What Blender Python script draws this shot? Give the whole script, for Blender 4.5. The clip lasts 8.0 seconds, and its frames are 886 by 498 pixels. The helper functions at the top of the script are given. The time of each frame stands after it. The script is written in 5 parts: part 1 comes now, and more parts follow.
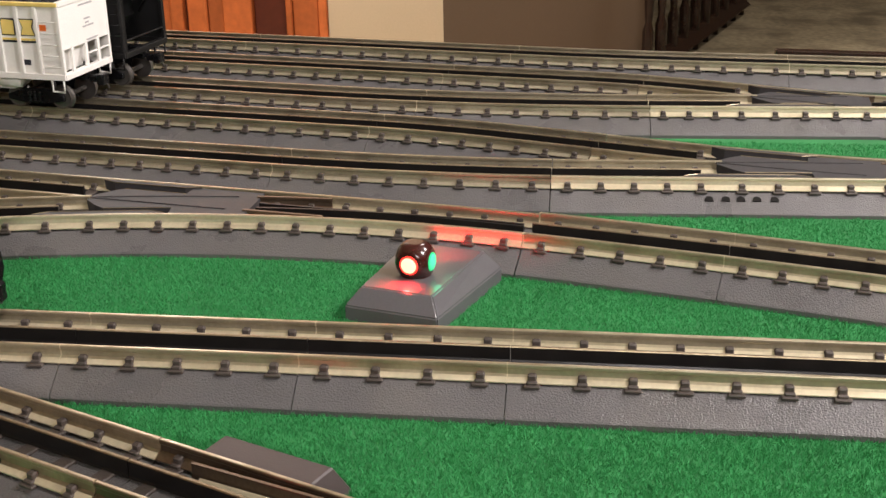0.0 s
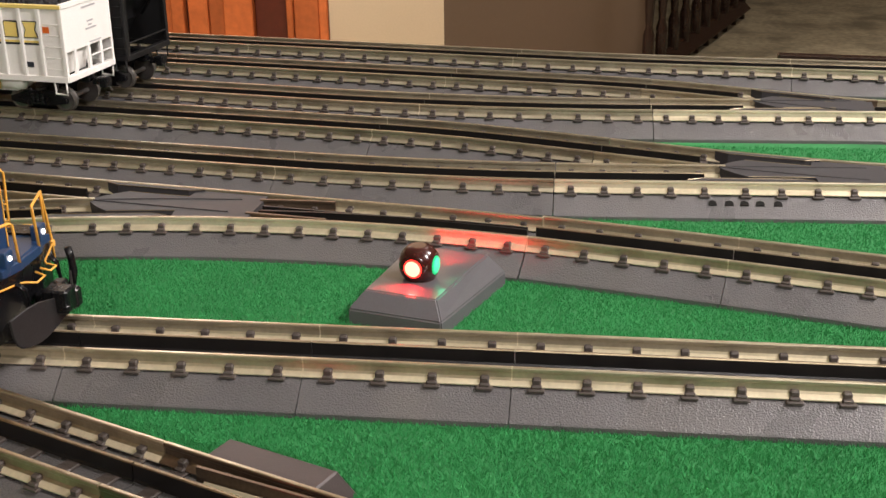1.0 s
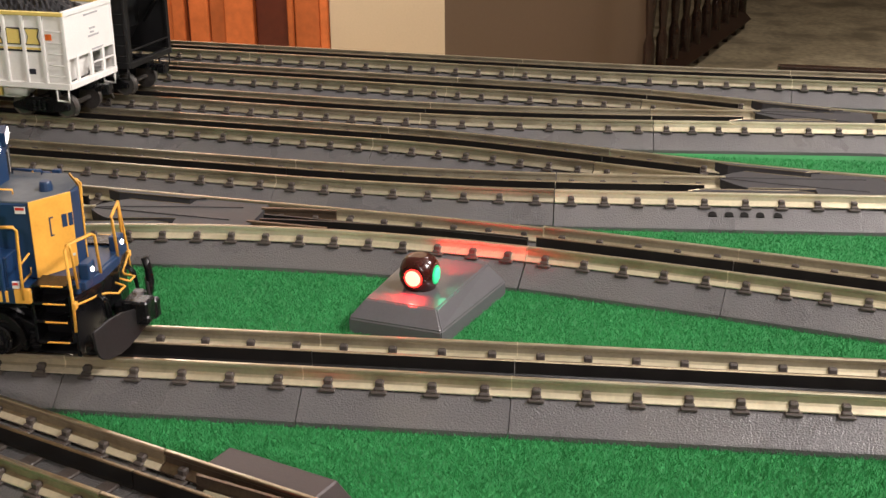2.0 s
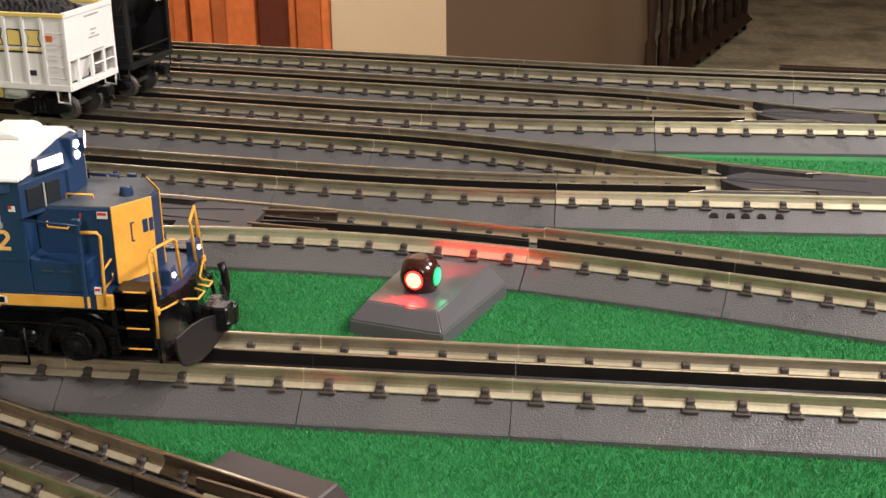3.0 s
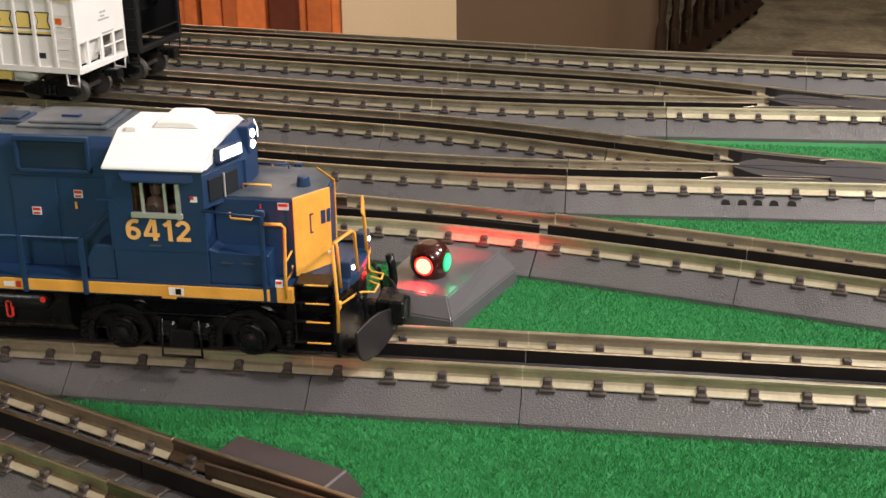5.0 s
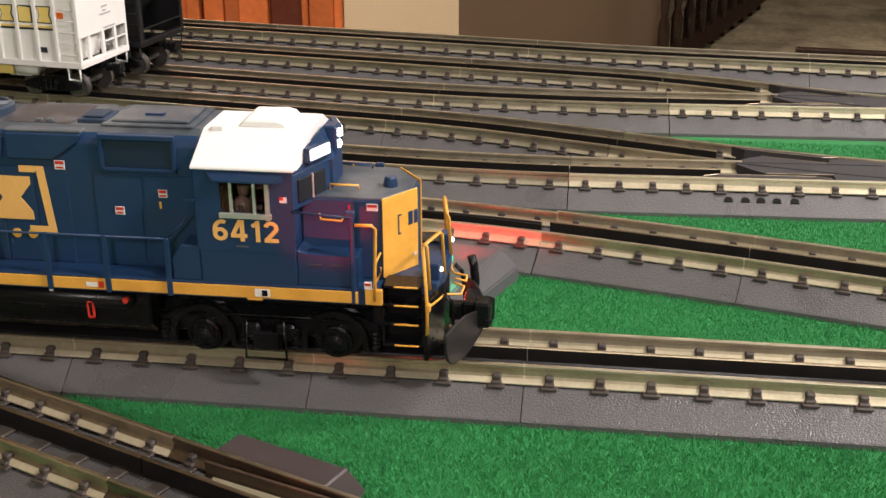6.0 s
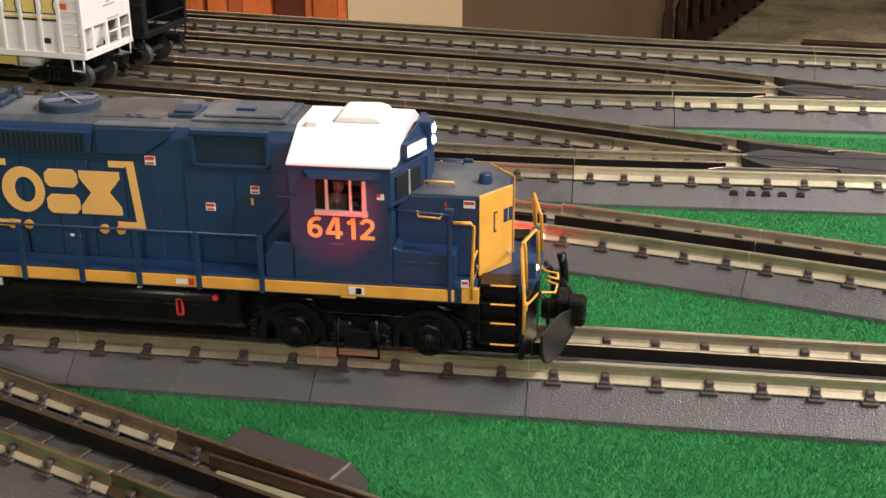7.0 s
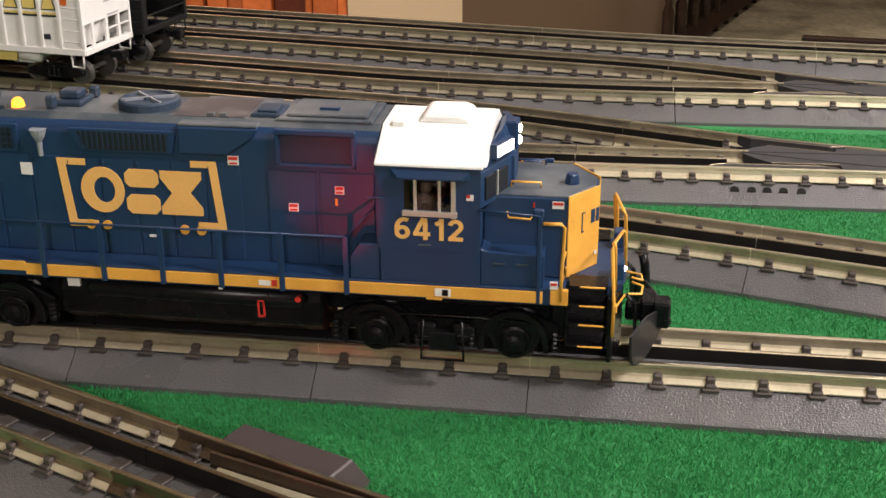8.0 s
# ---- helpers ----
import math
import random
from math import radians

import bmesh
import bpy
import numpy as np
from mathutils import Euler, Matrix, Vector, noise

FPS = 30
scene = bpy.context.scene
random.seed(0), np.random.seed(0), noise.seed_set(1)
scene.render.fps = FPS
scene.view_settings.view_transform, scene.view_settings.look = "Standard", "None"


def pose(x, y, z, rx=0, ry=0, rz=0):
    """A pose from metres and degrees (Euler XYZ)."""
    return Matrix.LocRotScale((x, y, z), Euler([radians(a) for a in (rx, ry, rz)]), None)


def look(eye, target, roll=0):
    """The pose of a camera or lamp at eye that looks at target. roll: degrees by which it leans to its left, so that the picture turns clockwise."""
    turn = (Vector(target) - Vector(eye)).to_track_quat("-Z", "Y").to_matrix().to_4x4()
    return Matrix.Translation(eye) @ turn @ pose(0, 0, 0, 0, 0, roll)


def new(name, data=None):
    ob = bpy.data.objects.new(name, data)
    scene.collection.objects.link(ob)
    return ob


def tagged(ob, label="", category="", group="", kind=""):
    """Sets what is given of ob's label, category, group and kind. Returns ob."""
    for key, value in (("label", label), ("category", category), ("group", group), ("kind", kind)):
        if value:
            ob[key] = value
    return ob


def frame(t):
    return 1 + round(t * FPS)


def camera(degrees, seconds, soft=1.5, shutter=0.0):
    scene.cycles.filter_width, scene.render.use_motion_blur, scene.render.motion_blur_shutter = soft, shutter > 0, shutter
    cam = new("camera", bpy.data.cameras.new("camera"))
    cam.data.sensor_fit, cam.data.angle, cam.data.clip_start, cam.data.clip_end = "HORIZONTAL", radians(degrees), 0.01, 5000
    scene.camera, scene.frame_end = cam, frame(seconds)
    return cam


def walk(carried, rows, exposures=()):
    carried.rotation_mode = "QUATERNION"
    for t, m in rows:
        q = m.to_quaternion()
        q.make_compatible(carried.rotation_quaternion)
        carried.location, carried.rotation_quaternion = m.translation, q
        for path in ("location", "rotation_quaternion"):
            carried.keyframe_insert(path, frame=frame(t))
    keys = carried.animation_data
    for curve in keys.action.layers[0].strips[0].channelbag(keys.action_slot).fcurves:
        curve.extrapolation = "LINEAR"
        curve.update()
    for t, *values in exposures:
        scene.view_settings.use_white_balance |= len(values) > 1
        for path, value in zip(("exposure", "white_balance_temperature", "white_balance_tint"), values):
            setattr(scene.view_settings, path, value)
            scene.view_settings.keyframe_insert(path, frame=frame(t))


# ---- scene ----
cam = camera(39.61, 8.0, soft=1.5)
walk(cam, [
    (0.0, pose(0.0000, -0.0000, 0.2525, 68.692, 1.000, 7.270)),
    (0.5, pose(-0.0005, 0.0002, 0.2522, 68.656, 1.088, 7.249)),
    (1.0, pose(-0.0023, 0.0003, 0.2526, 68.832, 0.844, 7.304)),
    (1.5, pose(-0.0029, -0.0011, 0.2535, 69.156, 0.494, 7.376)),
    (3.0, pose(-0.0025, 0.0005, 0.2541, 69.227, 0.566, 7.459)),
    (3.5, pose(-0.0031, 0.0012, 0.2541, 68.982, 0.517, 7.635)),
    (4.0, pose(-0.0038, 0.0022, 0.2539, 68.816, 0.488, 7.818)),
    (4.5, pose(-0.0035, 0.0031, 0.2534, 68.632, 0.504, 7.896)),
    (6.0, pose(-0.0041, 0.0061, 0.2542, 68.232, 0.285, 8.080)),
    (6.5, pose(-0.0051, 0.0077, 0.2541, 68.004, 0.218, 8.162)),
    (7.0, pose(-0.0052, 0.0078, 0.2542, 67.838, 0.186, 8.257)),
    (7.5, pose(-0.0055, 0.0085, 0.2549, 67.656, 0.135, 8.293)),
    (8.0, pose(-0.0058, 0.0088, 0.2543, 67.627, 0.192, 8.248)),
], exposures=[(0.0, 0.26), (3.0, 0.23), (4.5, 0.20), (6.0, 0.17), (8.0, 0.14)])

RAIL_TOP = 0.0175      # rail head over the grass mat
GROUND = -0.003         # turf level under the track
MAIN_Y = 0.4845        # centre line of the front track
FLOOR_Z = -0.87
CEILING_Z = 1.60

# ---- world and lamps ----
world = bpy.data.worlds.new("room_dark")
scene.world = world
world.use_nodes = True
world.node_tree.nodes["Background"].inputs["Color"].default_value = (1.0, 0.86, 0.70, 1)
world.node_tree.nodes["Background"].inputs["Strength"].default_value = 0.05


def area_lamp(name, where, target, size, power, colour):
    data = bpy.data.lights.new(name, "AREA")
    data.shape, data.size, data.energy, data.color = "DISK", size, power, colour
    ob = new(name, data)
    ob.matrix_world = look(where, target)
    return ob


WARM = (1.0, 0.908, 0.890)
# Unseen area lights added to brighten table and room; they have no fixtures.
area_lamp("unseen_room_light", (1.00, 0.10, 1.20), (0.1, 0.70, 0.0), 0.22, 22.0, WARM)
area_lamp("unseen_room_light", (1.3, 1.0, 1.45), (-0.2, 0.9, 0.0), 0.30, 26.0, WARM)
area_lamp("unseen_room_light", (0.3, -2.3, 1.52), (0.0, 0.7, 0.0), 0.45, 40.0, WARM)
area_lamp("unseen_room_light", (0.2, 2.2, 1.55), (0.2, 2.2, 0.0), 0.30, 6.0, WARM)
area_lamp("unseen_room_light", (-1.3, 3.3, 1.55), (-1.2, 4.3, -0.8), 0.30, 46.0, WARM)
area_lamp("unseen_room_light", (1.6, 4.6, 1.55), (1.5, 5.2, -0.8), 0.30, 15.0, WARM)


def spot_lamp(name, where, target, power, colour, angle, radius):
    data = bpy.data.lights.new(name, "SPOT")
    data.energy, data.color, data.spot_size, data.spot_blend = power, colour, radians(angle), 0.6
    data.shadow_soft_size = radius
    ob = new(name, data)
    ob.matrix_world = look(where, target)
    return ob


# ---- materials ----
def material(name, colour, rough=0.5, metal=0.0, vary=0.12, scale=60.0, grain=700.0, bump=0.15, coat=0.0,
             spread=0.0, dirt=None, dirt_scale=25.0, dirt_amount=0.5, spec=0.5, island=False, rough_vary=0.1, pebble=0.0):
    """Painted, moulded or metal surface: colour that varies at two scales, worn gloss and fine relief."""
    m = bpy.data.materials.new(name)
    m.use_nodes = True
    nt = m.node_tree
    n, ln = nt.nodes, nt.links
    bsdf = n["Principled BSDF"]
    co = n.new("ShaderNodeTexCoord")
    big = n.new("ShaderNodeTexNoise")
    big.inputs["Scale"].default_value, big.inputs["Detail"].default_value = scale, 4
    fine = n.new("ShaderNodeTexNoise")
    fine.inputs["Scale"].default_value, fine.inputs["Detail"].default_value = grain, 3
    ln.new(co.outputs["Object"], big.inputs["Vector"])
    ln.new(co.outputs["Object"], fine.inputs["Vector"])
    mixf = n.new("ShaderNodeMath")
    mixf.operation = "ADD"
    ln.new(big.outputs["Fac"], mixf.inputs[0])
    ln.new(fine.outputs["Fac"], mixf.inputs[1])
    ramp = n.new("ShaderNodeMapRange")
    ramp.inputs["From Min"].default_value, ramp.inputs["From Max"].default_value = 0.6, 1.4
    ramp.inputs["To Min"].default_value, ramp.inputs["To Max"].default_value = 1 - vary, 1 + vary
    ln.new(mixf.outputs[0], ramp.inputs["Value"])
    last = ramp.outputs[0]
    if spread:
        info = n.new("ShaderNodeNewGeometry" if island else "ShaderNodeObjectInfo")
        rr = n.new("ShaderNodeMapRange")
        rr.inputs["To Min"].default_value, rr.inputs["To Max"].default_value = 1 - spread, 1 + spread
        ln.new(info.outputs["Random Per Island" if island else "Random"], rr.inputs["Value"])
        mul = n.new("ShaderNodeMath")
        mul.operation = "MULTIPLY"
        ln.new(last, mul.inputs[0])
        ln.new(rr.outputs[0], mul.inputs[1])
        last = mul.outputs[0]
    col = n.new("ShaderNodeVectorMath")
    col.operation = "SCALE"
    col.inputs[0].default_value = colour
    ln.new(last, col.inputs["Scale"])
    out = col.outputs[0]
    if dirt:
        dn = n.new("ShaderNodeTexNoise")
        dn.inputs["Scale"].default_value, dn.inputs["Detail"].default_value = dirt_scale, 5
        ln.new(co.outputs["Object"], dn.inputs["Vector"])
        dr = n.new("ShaderNodeMapRange")
        dr.inputs["From Min"].default_value, dr.inputs["From Max"].default_value = 0.47, 0.66
        dr.inputs["To Max"].default_value = dirt_amount
        ln.new(dn.outputs["Fac"], dr.inputs["Value"])
        mx = n.new("ShaderNodeMix")
        mx.data_type = "RGBA"
        ln.new(dr.outputs[0], mx.inputs[0])
        ln.new(out, mx.inputs[6])
        mx.inputs[7].default_value = (*dirt, 1)
        out = mx.outputs[2]
    ln.new(out, bsdf.inputs["Base Color"])
    rg = n.new("ShaderNodeMapRange")
    rg.inputs["To Min"].default_value, rg.inputs["To Max"].default_value = max(rough - rough_vary, 0.03), min(rough + rough_vary, 1)
    ln.new(big.outputs["Fac"], rg.inputs["Value"])
    ln.new(rg.outputs[0], bsdf.inputs["Roughness"])
    bsdf.inputs["Metallic"].default_value = metal
    bsdf.inputs["Specular IOR Level"].default_value = spec
    bsdf.inputs["Coat Weight"].default_value = coat
    if bump:
        bp = n.new("ShaderNodeBump")
        bp.inputs["Strength"].default_value, bp.inputs["Distance"].default_value = bump, 0.0004
        ln.new(fine.outputs["Fac"], bp.inputs["Height"])
        if pebble:
            cells = n.new("ShaderNodeTexVoronoi")
            cells.inputs["Scale"].default_value = pebble
            ln.new(co.outputs["Object"], cells.inputs["Vector"])
            both = n.new("ShaderNodeMath")
            both.operation = "MULTIPLY_ADD"
            both.inputs[1].default_value = -1.0
            ln.new(cells.outputs["Distance"], both.inputs[0])
            ln.new(fine.outputs["Fac"], both.inputs[2])
            ln.new(both.outputs[0], bp.inputs["Height"])
        ln.new(bp.outputs[0], bsdf.inputs["Normal"])
    return m


def glowing(name, colour, strength):
    m = bpy.data.materials.new(name)
    m.use_nodes = True
    b = m.node_tree.nodes["Principled BSDF"]
    b.inputs["Base Color"].default_value = (*colour, 1)
    b.inputs["Roughness"].default_value = 0.15
    b.inputs["Emission Color"].default_value = (*colour, 1)
    b.inputs["Emission Strength"].default_value = strength
    return m


def glass(name, colour=(1, 1, 1), rough=0.02):
    m = bpy.data.materials.new(name)
    m.use_nodes = True
    b = m.node_tree.nodes["Principled BSDF"]
    b.inputs["Base Color"].default_value = (*colour, 1)
    b.inputs["Roughness"].default_value = rough
    b.inputs["Transmission Weight"].default_value = 1.0
    b.inputs["IOR"].default_value = 1.2
    return m


ROADBED = material("grey_moulded_roadbed", (0.108, 0.104, 0.106), 0.30, vary=0.20, scale=22, grain=1500, bump=0.6, pebble=1150, spread=0.08, rough_vary=0.14, dirt=(0.125, 0.117, 0.108), dirt_scale=18, dirt_amount=0.5, spec=0.42)
TIE = material("dark_brown_tie", (0.062, 0.050, 0.043), 0.5, vary=0.25, grain=1400, bump=0.4, spread=0.15)
RAIL = material("tarnished_rail_metal", (0.53, 0.472, 0.335), 0.42, 0.80, vary=0.14, scale=30, grain=500, bump=0.06, dirt=(0.26, 0.21, 0.13), dirt_scale=40, dirt_amount=0.5, rough_vary=0.10)
# Tarnished rail darkened for the far tracks, their dimmer light in the colour.
RAIL_DIMMED = material("dimmed_olive_rail_metal", (0.37, 0.335, 0.245), 0.50, 0.85, vary=0.16, scale=30, grain=500, bump=0.06, dirt=(0.16, 0.13, 0.08), dirt_scale=40, dirt_amount=0.55, rough_vary=0.10)
# Darker rail copy for the corner track, its shaded look put into the colour.
RAIL_SHADED = material("brown_shaded_rail_metal", (0.42, 0.345, 0.235), 0.52, 0.80, vary=0.18, scale=30, grain=500, bump=0.06, dirt=(0.16, 0.12, 0.07), dirt_scale=40, dirt_amount=0.55, rough_vary=0.10)
RAIL_PALE = material("pale_brass_rail_metal", (0.80, 0.735, 0.56), 0.42, 0.70, vary=0.10, scale=30, grain=500, bump=0.06, dirt=(0.45, 0.38, 0.24), dirt_scale=30, dirt_amount=0.4, rough_vary=0.10)
POLISH = material("polished_rail_head", (0.66, 0.59, 0.45), 0.34, 1.0, vary=0.12, scale=50, grain=600, bump=0.03, dirt=(0.40, 0.33, 0.22), dirt_scale=60, dirt_amount=0.6, rough_vary=0.08)
RAIL_BROWN = material("bronzed_switch_rail", (0.21, 0.155, 0.11), 0.40, 0.9, vary=0.2, scale=40, bump=0.08)
BLACK_RAIL = material("blackened_centre_rail", (0.008, 0.0075, 0.0075), 0.35, 0.0, vary=0.2, bump=0.05, spec=0.25)
# Rail feet: their catch of overhead light is put into these brighter colours.
RAIL_FOOT_DIMMED = material("lit_tone_far_rail_foot", (0.50, 0.445, 0.335), 0.45, 0.65, vary=0.15, scale=40, grain=500, bump=0.05, dirt=(0.28, 0.24, 0.17), dirt_scale=50, dirt_amount=0.5)
RAIL_FOOT = material("lit_tone_rail_metal", (0.74, 0.66, 0.48), 0.38, 0.55, vary=0.12, scale=40, grain=500, bump=0.05, dirt=(0.40, 0.33, 0.22), dirt_scale=50, dirt_amount=0.4)
RAIL_EDGE = material("worn_centre_rail_top", (0.34, 0.28, 0.19), 0.4, 1.0, vary=0.3, scale=60)
PLATE = material("dark_frog_plastic", (0.050, 0.048, 0.050), 0.50, vary=0.25, scale=60, bump=0.2, spread=0.06, spec=0.3)
BOARD = material("green_mat_backing", (0.028, 0.200, 0.058), 0.9, vary=0.3, scale=30, grain=900, bump=0.5)
BLADES = material("green_turf_fibre", (0.038, 0.275, 0.082), 0.8, vary=0.13, scale=14, grain=500, bump=0, spread=0.09, island=True, spec=0.25)


# ---- mesh helpers ----
def part(name, bm, mat, parent=None, label="", smooth=False):
    """Links a bmesh as one mesh object, under a thing or a part."""
    me = bpy.data.meshes.new(name)
    bmesh.ops.recalc_face_normals(bm, faces=bm.faces)
    if smooth:
        for f in bm.faces:
            f.smooth = True
    bm.to_mesh(me)
    bm.free()
    for one in (mat if isinstance(mat, (list, tuple)) else (mat,)):
        me.materials.append(one)
    ob = new(name, me)
    if parent:
        ob.parent = parent
    if label:
        tagged(ob, label)
    return ob


def thing(name, label, category, group="", m=None, kind=""):
    ob = new(name)
    ob.empty_display_size = 0.02
    if m is not None:
        ob.matrix_basis = m
    return tagged(ob, label, category, group, kind)


def box(bm, x0, x1, y0, y1, z0, z1, bevel=0.0, m=None):
    made = bmesh.ops.create_cube(bm, size=1)["verts"]
    for v in made:
        v.co = Vector(((x0 + x1) / 2 + v.co.x * (x1 - x0), (y0 + y1) / 2 + v.co.y * (y1 - y0), (z0 + z1) / 2 + v.co.z * (z1 - z0)))
        if m is not None:
            v.co = m @ v.co
    if bevel:
        edges = list({e for v in made for e in v.link_edges})
        bmesh.ops.bevel(bm, geom=edges, offset=bevel, segments=1, affect="EDGES")


def prism(bm, outline, place, bevel=0.0):
    """A solid between two equal outlines: place(a, b, k) gives the point of (a, b) on the end k, 0 or 1."""
    ends = [[bm.verts.new(place(a, b, k)) for a, b in outline] for k in (0, 1)]
    n = len(outline)
    faces = [bm.faces.new(ends[0]), bm.faces.new(ends[1][::-1])]
    for i in range(n):
        j = (i + 1) % n
        faces.append(bm.faces.new((ends[0][i], ends[0][j], ends[1][j], ends[1][i])))
    if bevel:
        bmesh.ops.bevel(bm, geom=list({e for f in faces for e in f.edges}), offset=bevel, segments=1, affect="EDGES")


def along_x(x0, x1):
    return lambda a, b, k: (x1 if k else x0, a, b)


def along_y(y0, y1):
    return lambda a, b, k: (a, y1 if k else y0, b)


def along_z(z0, z1):
    return lambda a, b, k: (a, b, z1 if k else z0)


def tube(bm, points, r, sides=6):
    """A round bar through the points."""
    pts = [Vector(p) for p in points]
    rings = []
    for i, p in enumerate(pts):
        d = (pts[min(i + 1, len(pts) - 1)] - pts[max(i - 1, 0)]).normalized()
        side = d.cross(Vector((0, 0, 1)) if abs(d.z) < 0.9 else Vector((0, 1, 0))).normalized()
        up = side.cross(d)
        rings.append([bm.verts.new(p + r * (math.cos(a) * side + math.sin(a) * up)) for a in [2 * math.pi * k / sides for k in range(sides)]])
    for a, b in zip(rings, rings[1:]):
        for k in range(sides):
            bm.faces.new((a[k], a[(k + 1) % sides], b[(k + 1) % sides], b[k]))
    bm.faces.new(rings[0][::-1])
    bm.faces.new(rings[-1])


def lathe(bm, profile, centre=(0, 0, 0), axis="z", sides=24):
    """A turned solid: profile of (radius, height) from one end to the other."""
    rings = []
    for r, h in profile:
        ring = []
        for k in range(sides):
            a = 2 * math.pi * k / sides
            p = (r * math.cos(a), r * math.sin(a), h)
            p = {"z": p, "y": (p[0], p[2], p[1]), "x": (p[2], p[0], p[1])}[axis]
            ring.append(bm.verts.new(Vector(p) + Vector(centre)))
        rings.append(ring)
    for a, b in zip(rings, rings[1:]):
        for k in range(sides):
            bm.faces.new((a[k], a[(k + 1) % sides], b[(k + 1) % sides], b[k]))
    bm.faces.new(rings[0])
    bm.faces.new(rings[-1][::-1])


def sweep(bm, stations, outline):
    """Carries a closed outline of (across, height) along stations of (x, y, heading)."""
    rings = []
    for x, y, h in stations:
        c, s = math.cos(h), math.sin(h)
        rings.append([bm.verts.new((x - s * a, y + c * a, z)) for a, z in outline])
    n = len(outline)
    for a, b in zip(rings, rings[1:]):
        for k in range(n):
            bm.faces.new((a[k], a[(k + 1) % n], b[(k + 1) % n], b[k]))
    bm.faces.new(rings[0])
    bm.faces.new(rings[-1][::-1])


def shifted(outline, d, z=0.0):
    return [(a + d, b + z) for a, b in outline]


class Line:
    """A track's centre line: a start, a heading in degrees, then stretches of (length, turn in degrees)."""

    def __init__(self, x, y, heading, stretches):
        self.x, self.y, self.h, self.stretches = x, y, radians(heading), stretches
        self.length = sum(l for l, _ in stretches)

    def at(self, s):
        x, y, h = self.x, self.y, self.h
        for i, (l, turn) in enumerate(self.stretches):
            turn = radians(turn)
            d = s if i == len(self.stretches) - 1 else min(s, l)
            if abs(turn) < 1e-6:
                x, y = x + d * math.cos(h), y + d * math.sin(h)
            else:
                r = l / turn
                g = h + d / r
                x, y, h = x + r * (math.sin(g) - math.sin(h)), y - r * (math.cos(g) - math.cos(h)), g
            s -= d
            if s <= 1e-9:
                break
        return x, y, h

    def stations(self, a, b, step=0.012):
        n = max(2, int(math.ceil((b - a) / step)) + 1)
        return [self.at(a + (b - a) * i / (n - 1)) for i in range(n)]

    def reach(self, x):
        """The way along the line at which it passes this x."""
        lo, hi = 0.0, self.length
        for _ in range(40):
            mid = (lo + hi) / 2
            lo, hi = (mid, hi) if self.at(mid)[0] < x else (lo, mid)
        return lo


# ---- track ----
GAUGE = 0.0170          # centre line to an outer rail
BED = [(-0.0350, -0.003), (-0.0350, 0.0002), (-0.0344, 0.0008), (-0.0222, 0.0090), (-0.0212, 0.0094), (0.0212, 0.0094),
       (0.0222, 0.0090), (0.0344, 0.0008), (0.0350, 0.0002), (0.0350, -0.003)]
RAIL_FORM = [(-0.0041, 0.0101), (-0.0041, 0.0105), (-0.0016, 0.0122), (-0.0007, 0.0128), (-0.0005, 0.0152), (-0.0012, 0.0160), (-0.0012, 0.0172), (-0.0008, 0.0175),
             (0.0008, 0.0175), (0.0012, 0.0172), (0.0012, 0.0160), (0.0005, 0.0152), (0.0007, 0.0128), (0.0016, 0.0122), (0.0041, 0.0105), (0.0041, 0.0101)]
CENTRE_FORM = [(-0.0016, 0.0100), (-0.0010, 0.0112), (-0.0009, 0.0170), (0.0009, 0.0170), (0.0010, 0.0112), (0.0016, 0.0100)]
CAP_FORM = [(-0.0009, 0.01702), (-0.0006, 0.0175), (0.0006, 0.0175), (0.0009, 0.01702)]


def tie_mesh():
    bm = bmesh.new()
    box(bm, -0.0034, 0.0034, -0.0226, 0.0226, 0.0086, 0.0102, 0.0004)
    for side in (-1, 1):
        for edge in (-1, 1):
            y = side * GAUGE + edge * 0.0024
            box(bm, -0.0019, 0.0019, y - 0.0016, y + 0.0016, 0.0100, 0.0140, 0.0006)
            y = side * GAUGE + edge * 0.0044
            box(bm, -0.0023, 0.0023, y - 0.0012, y + 0.0012, 0.0098, 0.0116, 0.0005)
            y = side * GAUGE + edge * 0.0054
            box(bm, -0.0036, 0.0036, y - 0.0014, y + 0.0014, 0.0088, 0.0103, 0.0004)
    me = bpy.data.meshes.new("tie")
    bmesh.ops.recalc_face_normals(bm, faces=bm.faces)
    bm.to_mesh(me)
    bm.free()
    me.materials.append(TIE)
    return me


TIE_MESH = tie_mesh()


def bed_of(ob, line, a, b, drop=0.0):
    bm = bmesh.new()
    sweep(bm, line.stations(a + 0.0002, b - 0.0002), [(w, max(z - drop, GROUND)) for w, z in BED])
    return part("roadbed", bm, ROADBED, ob, "matt grey moulded plastic roadbed")


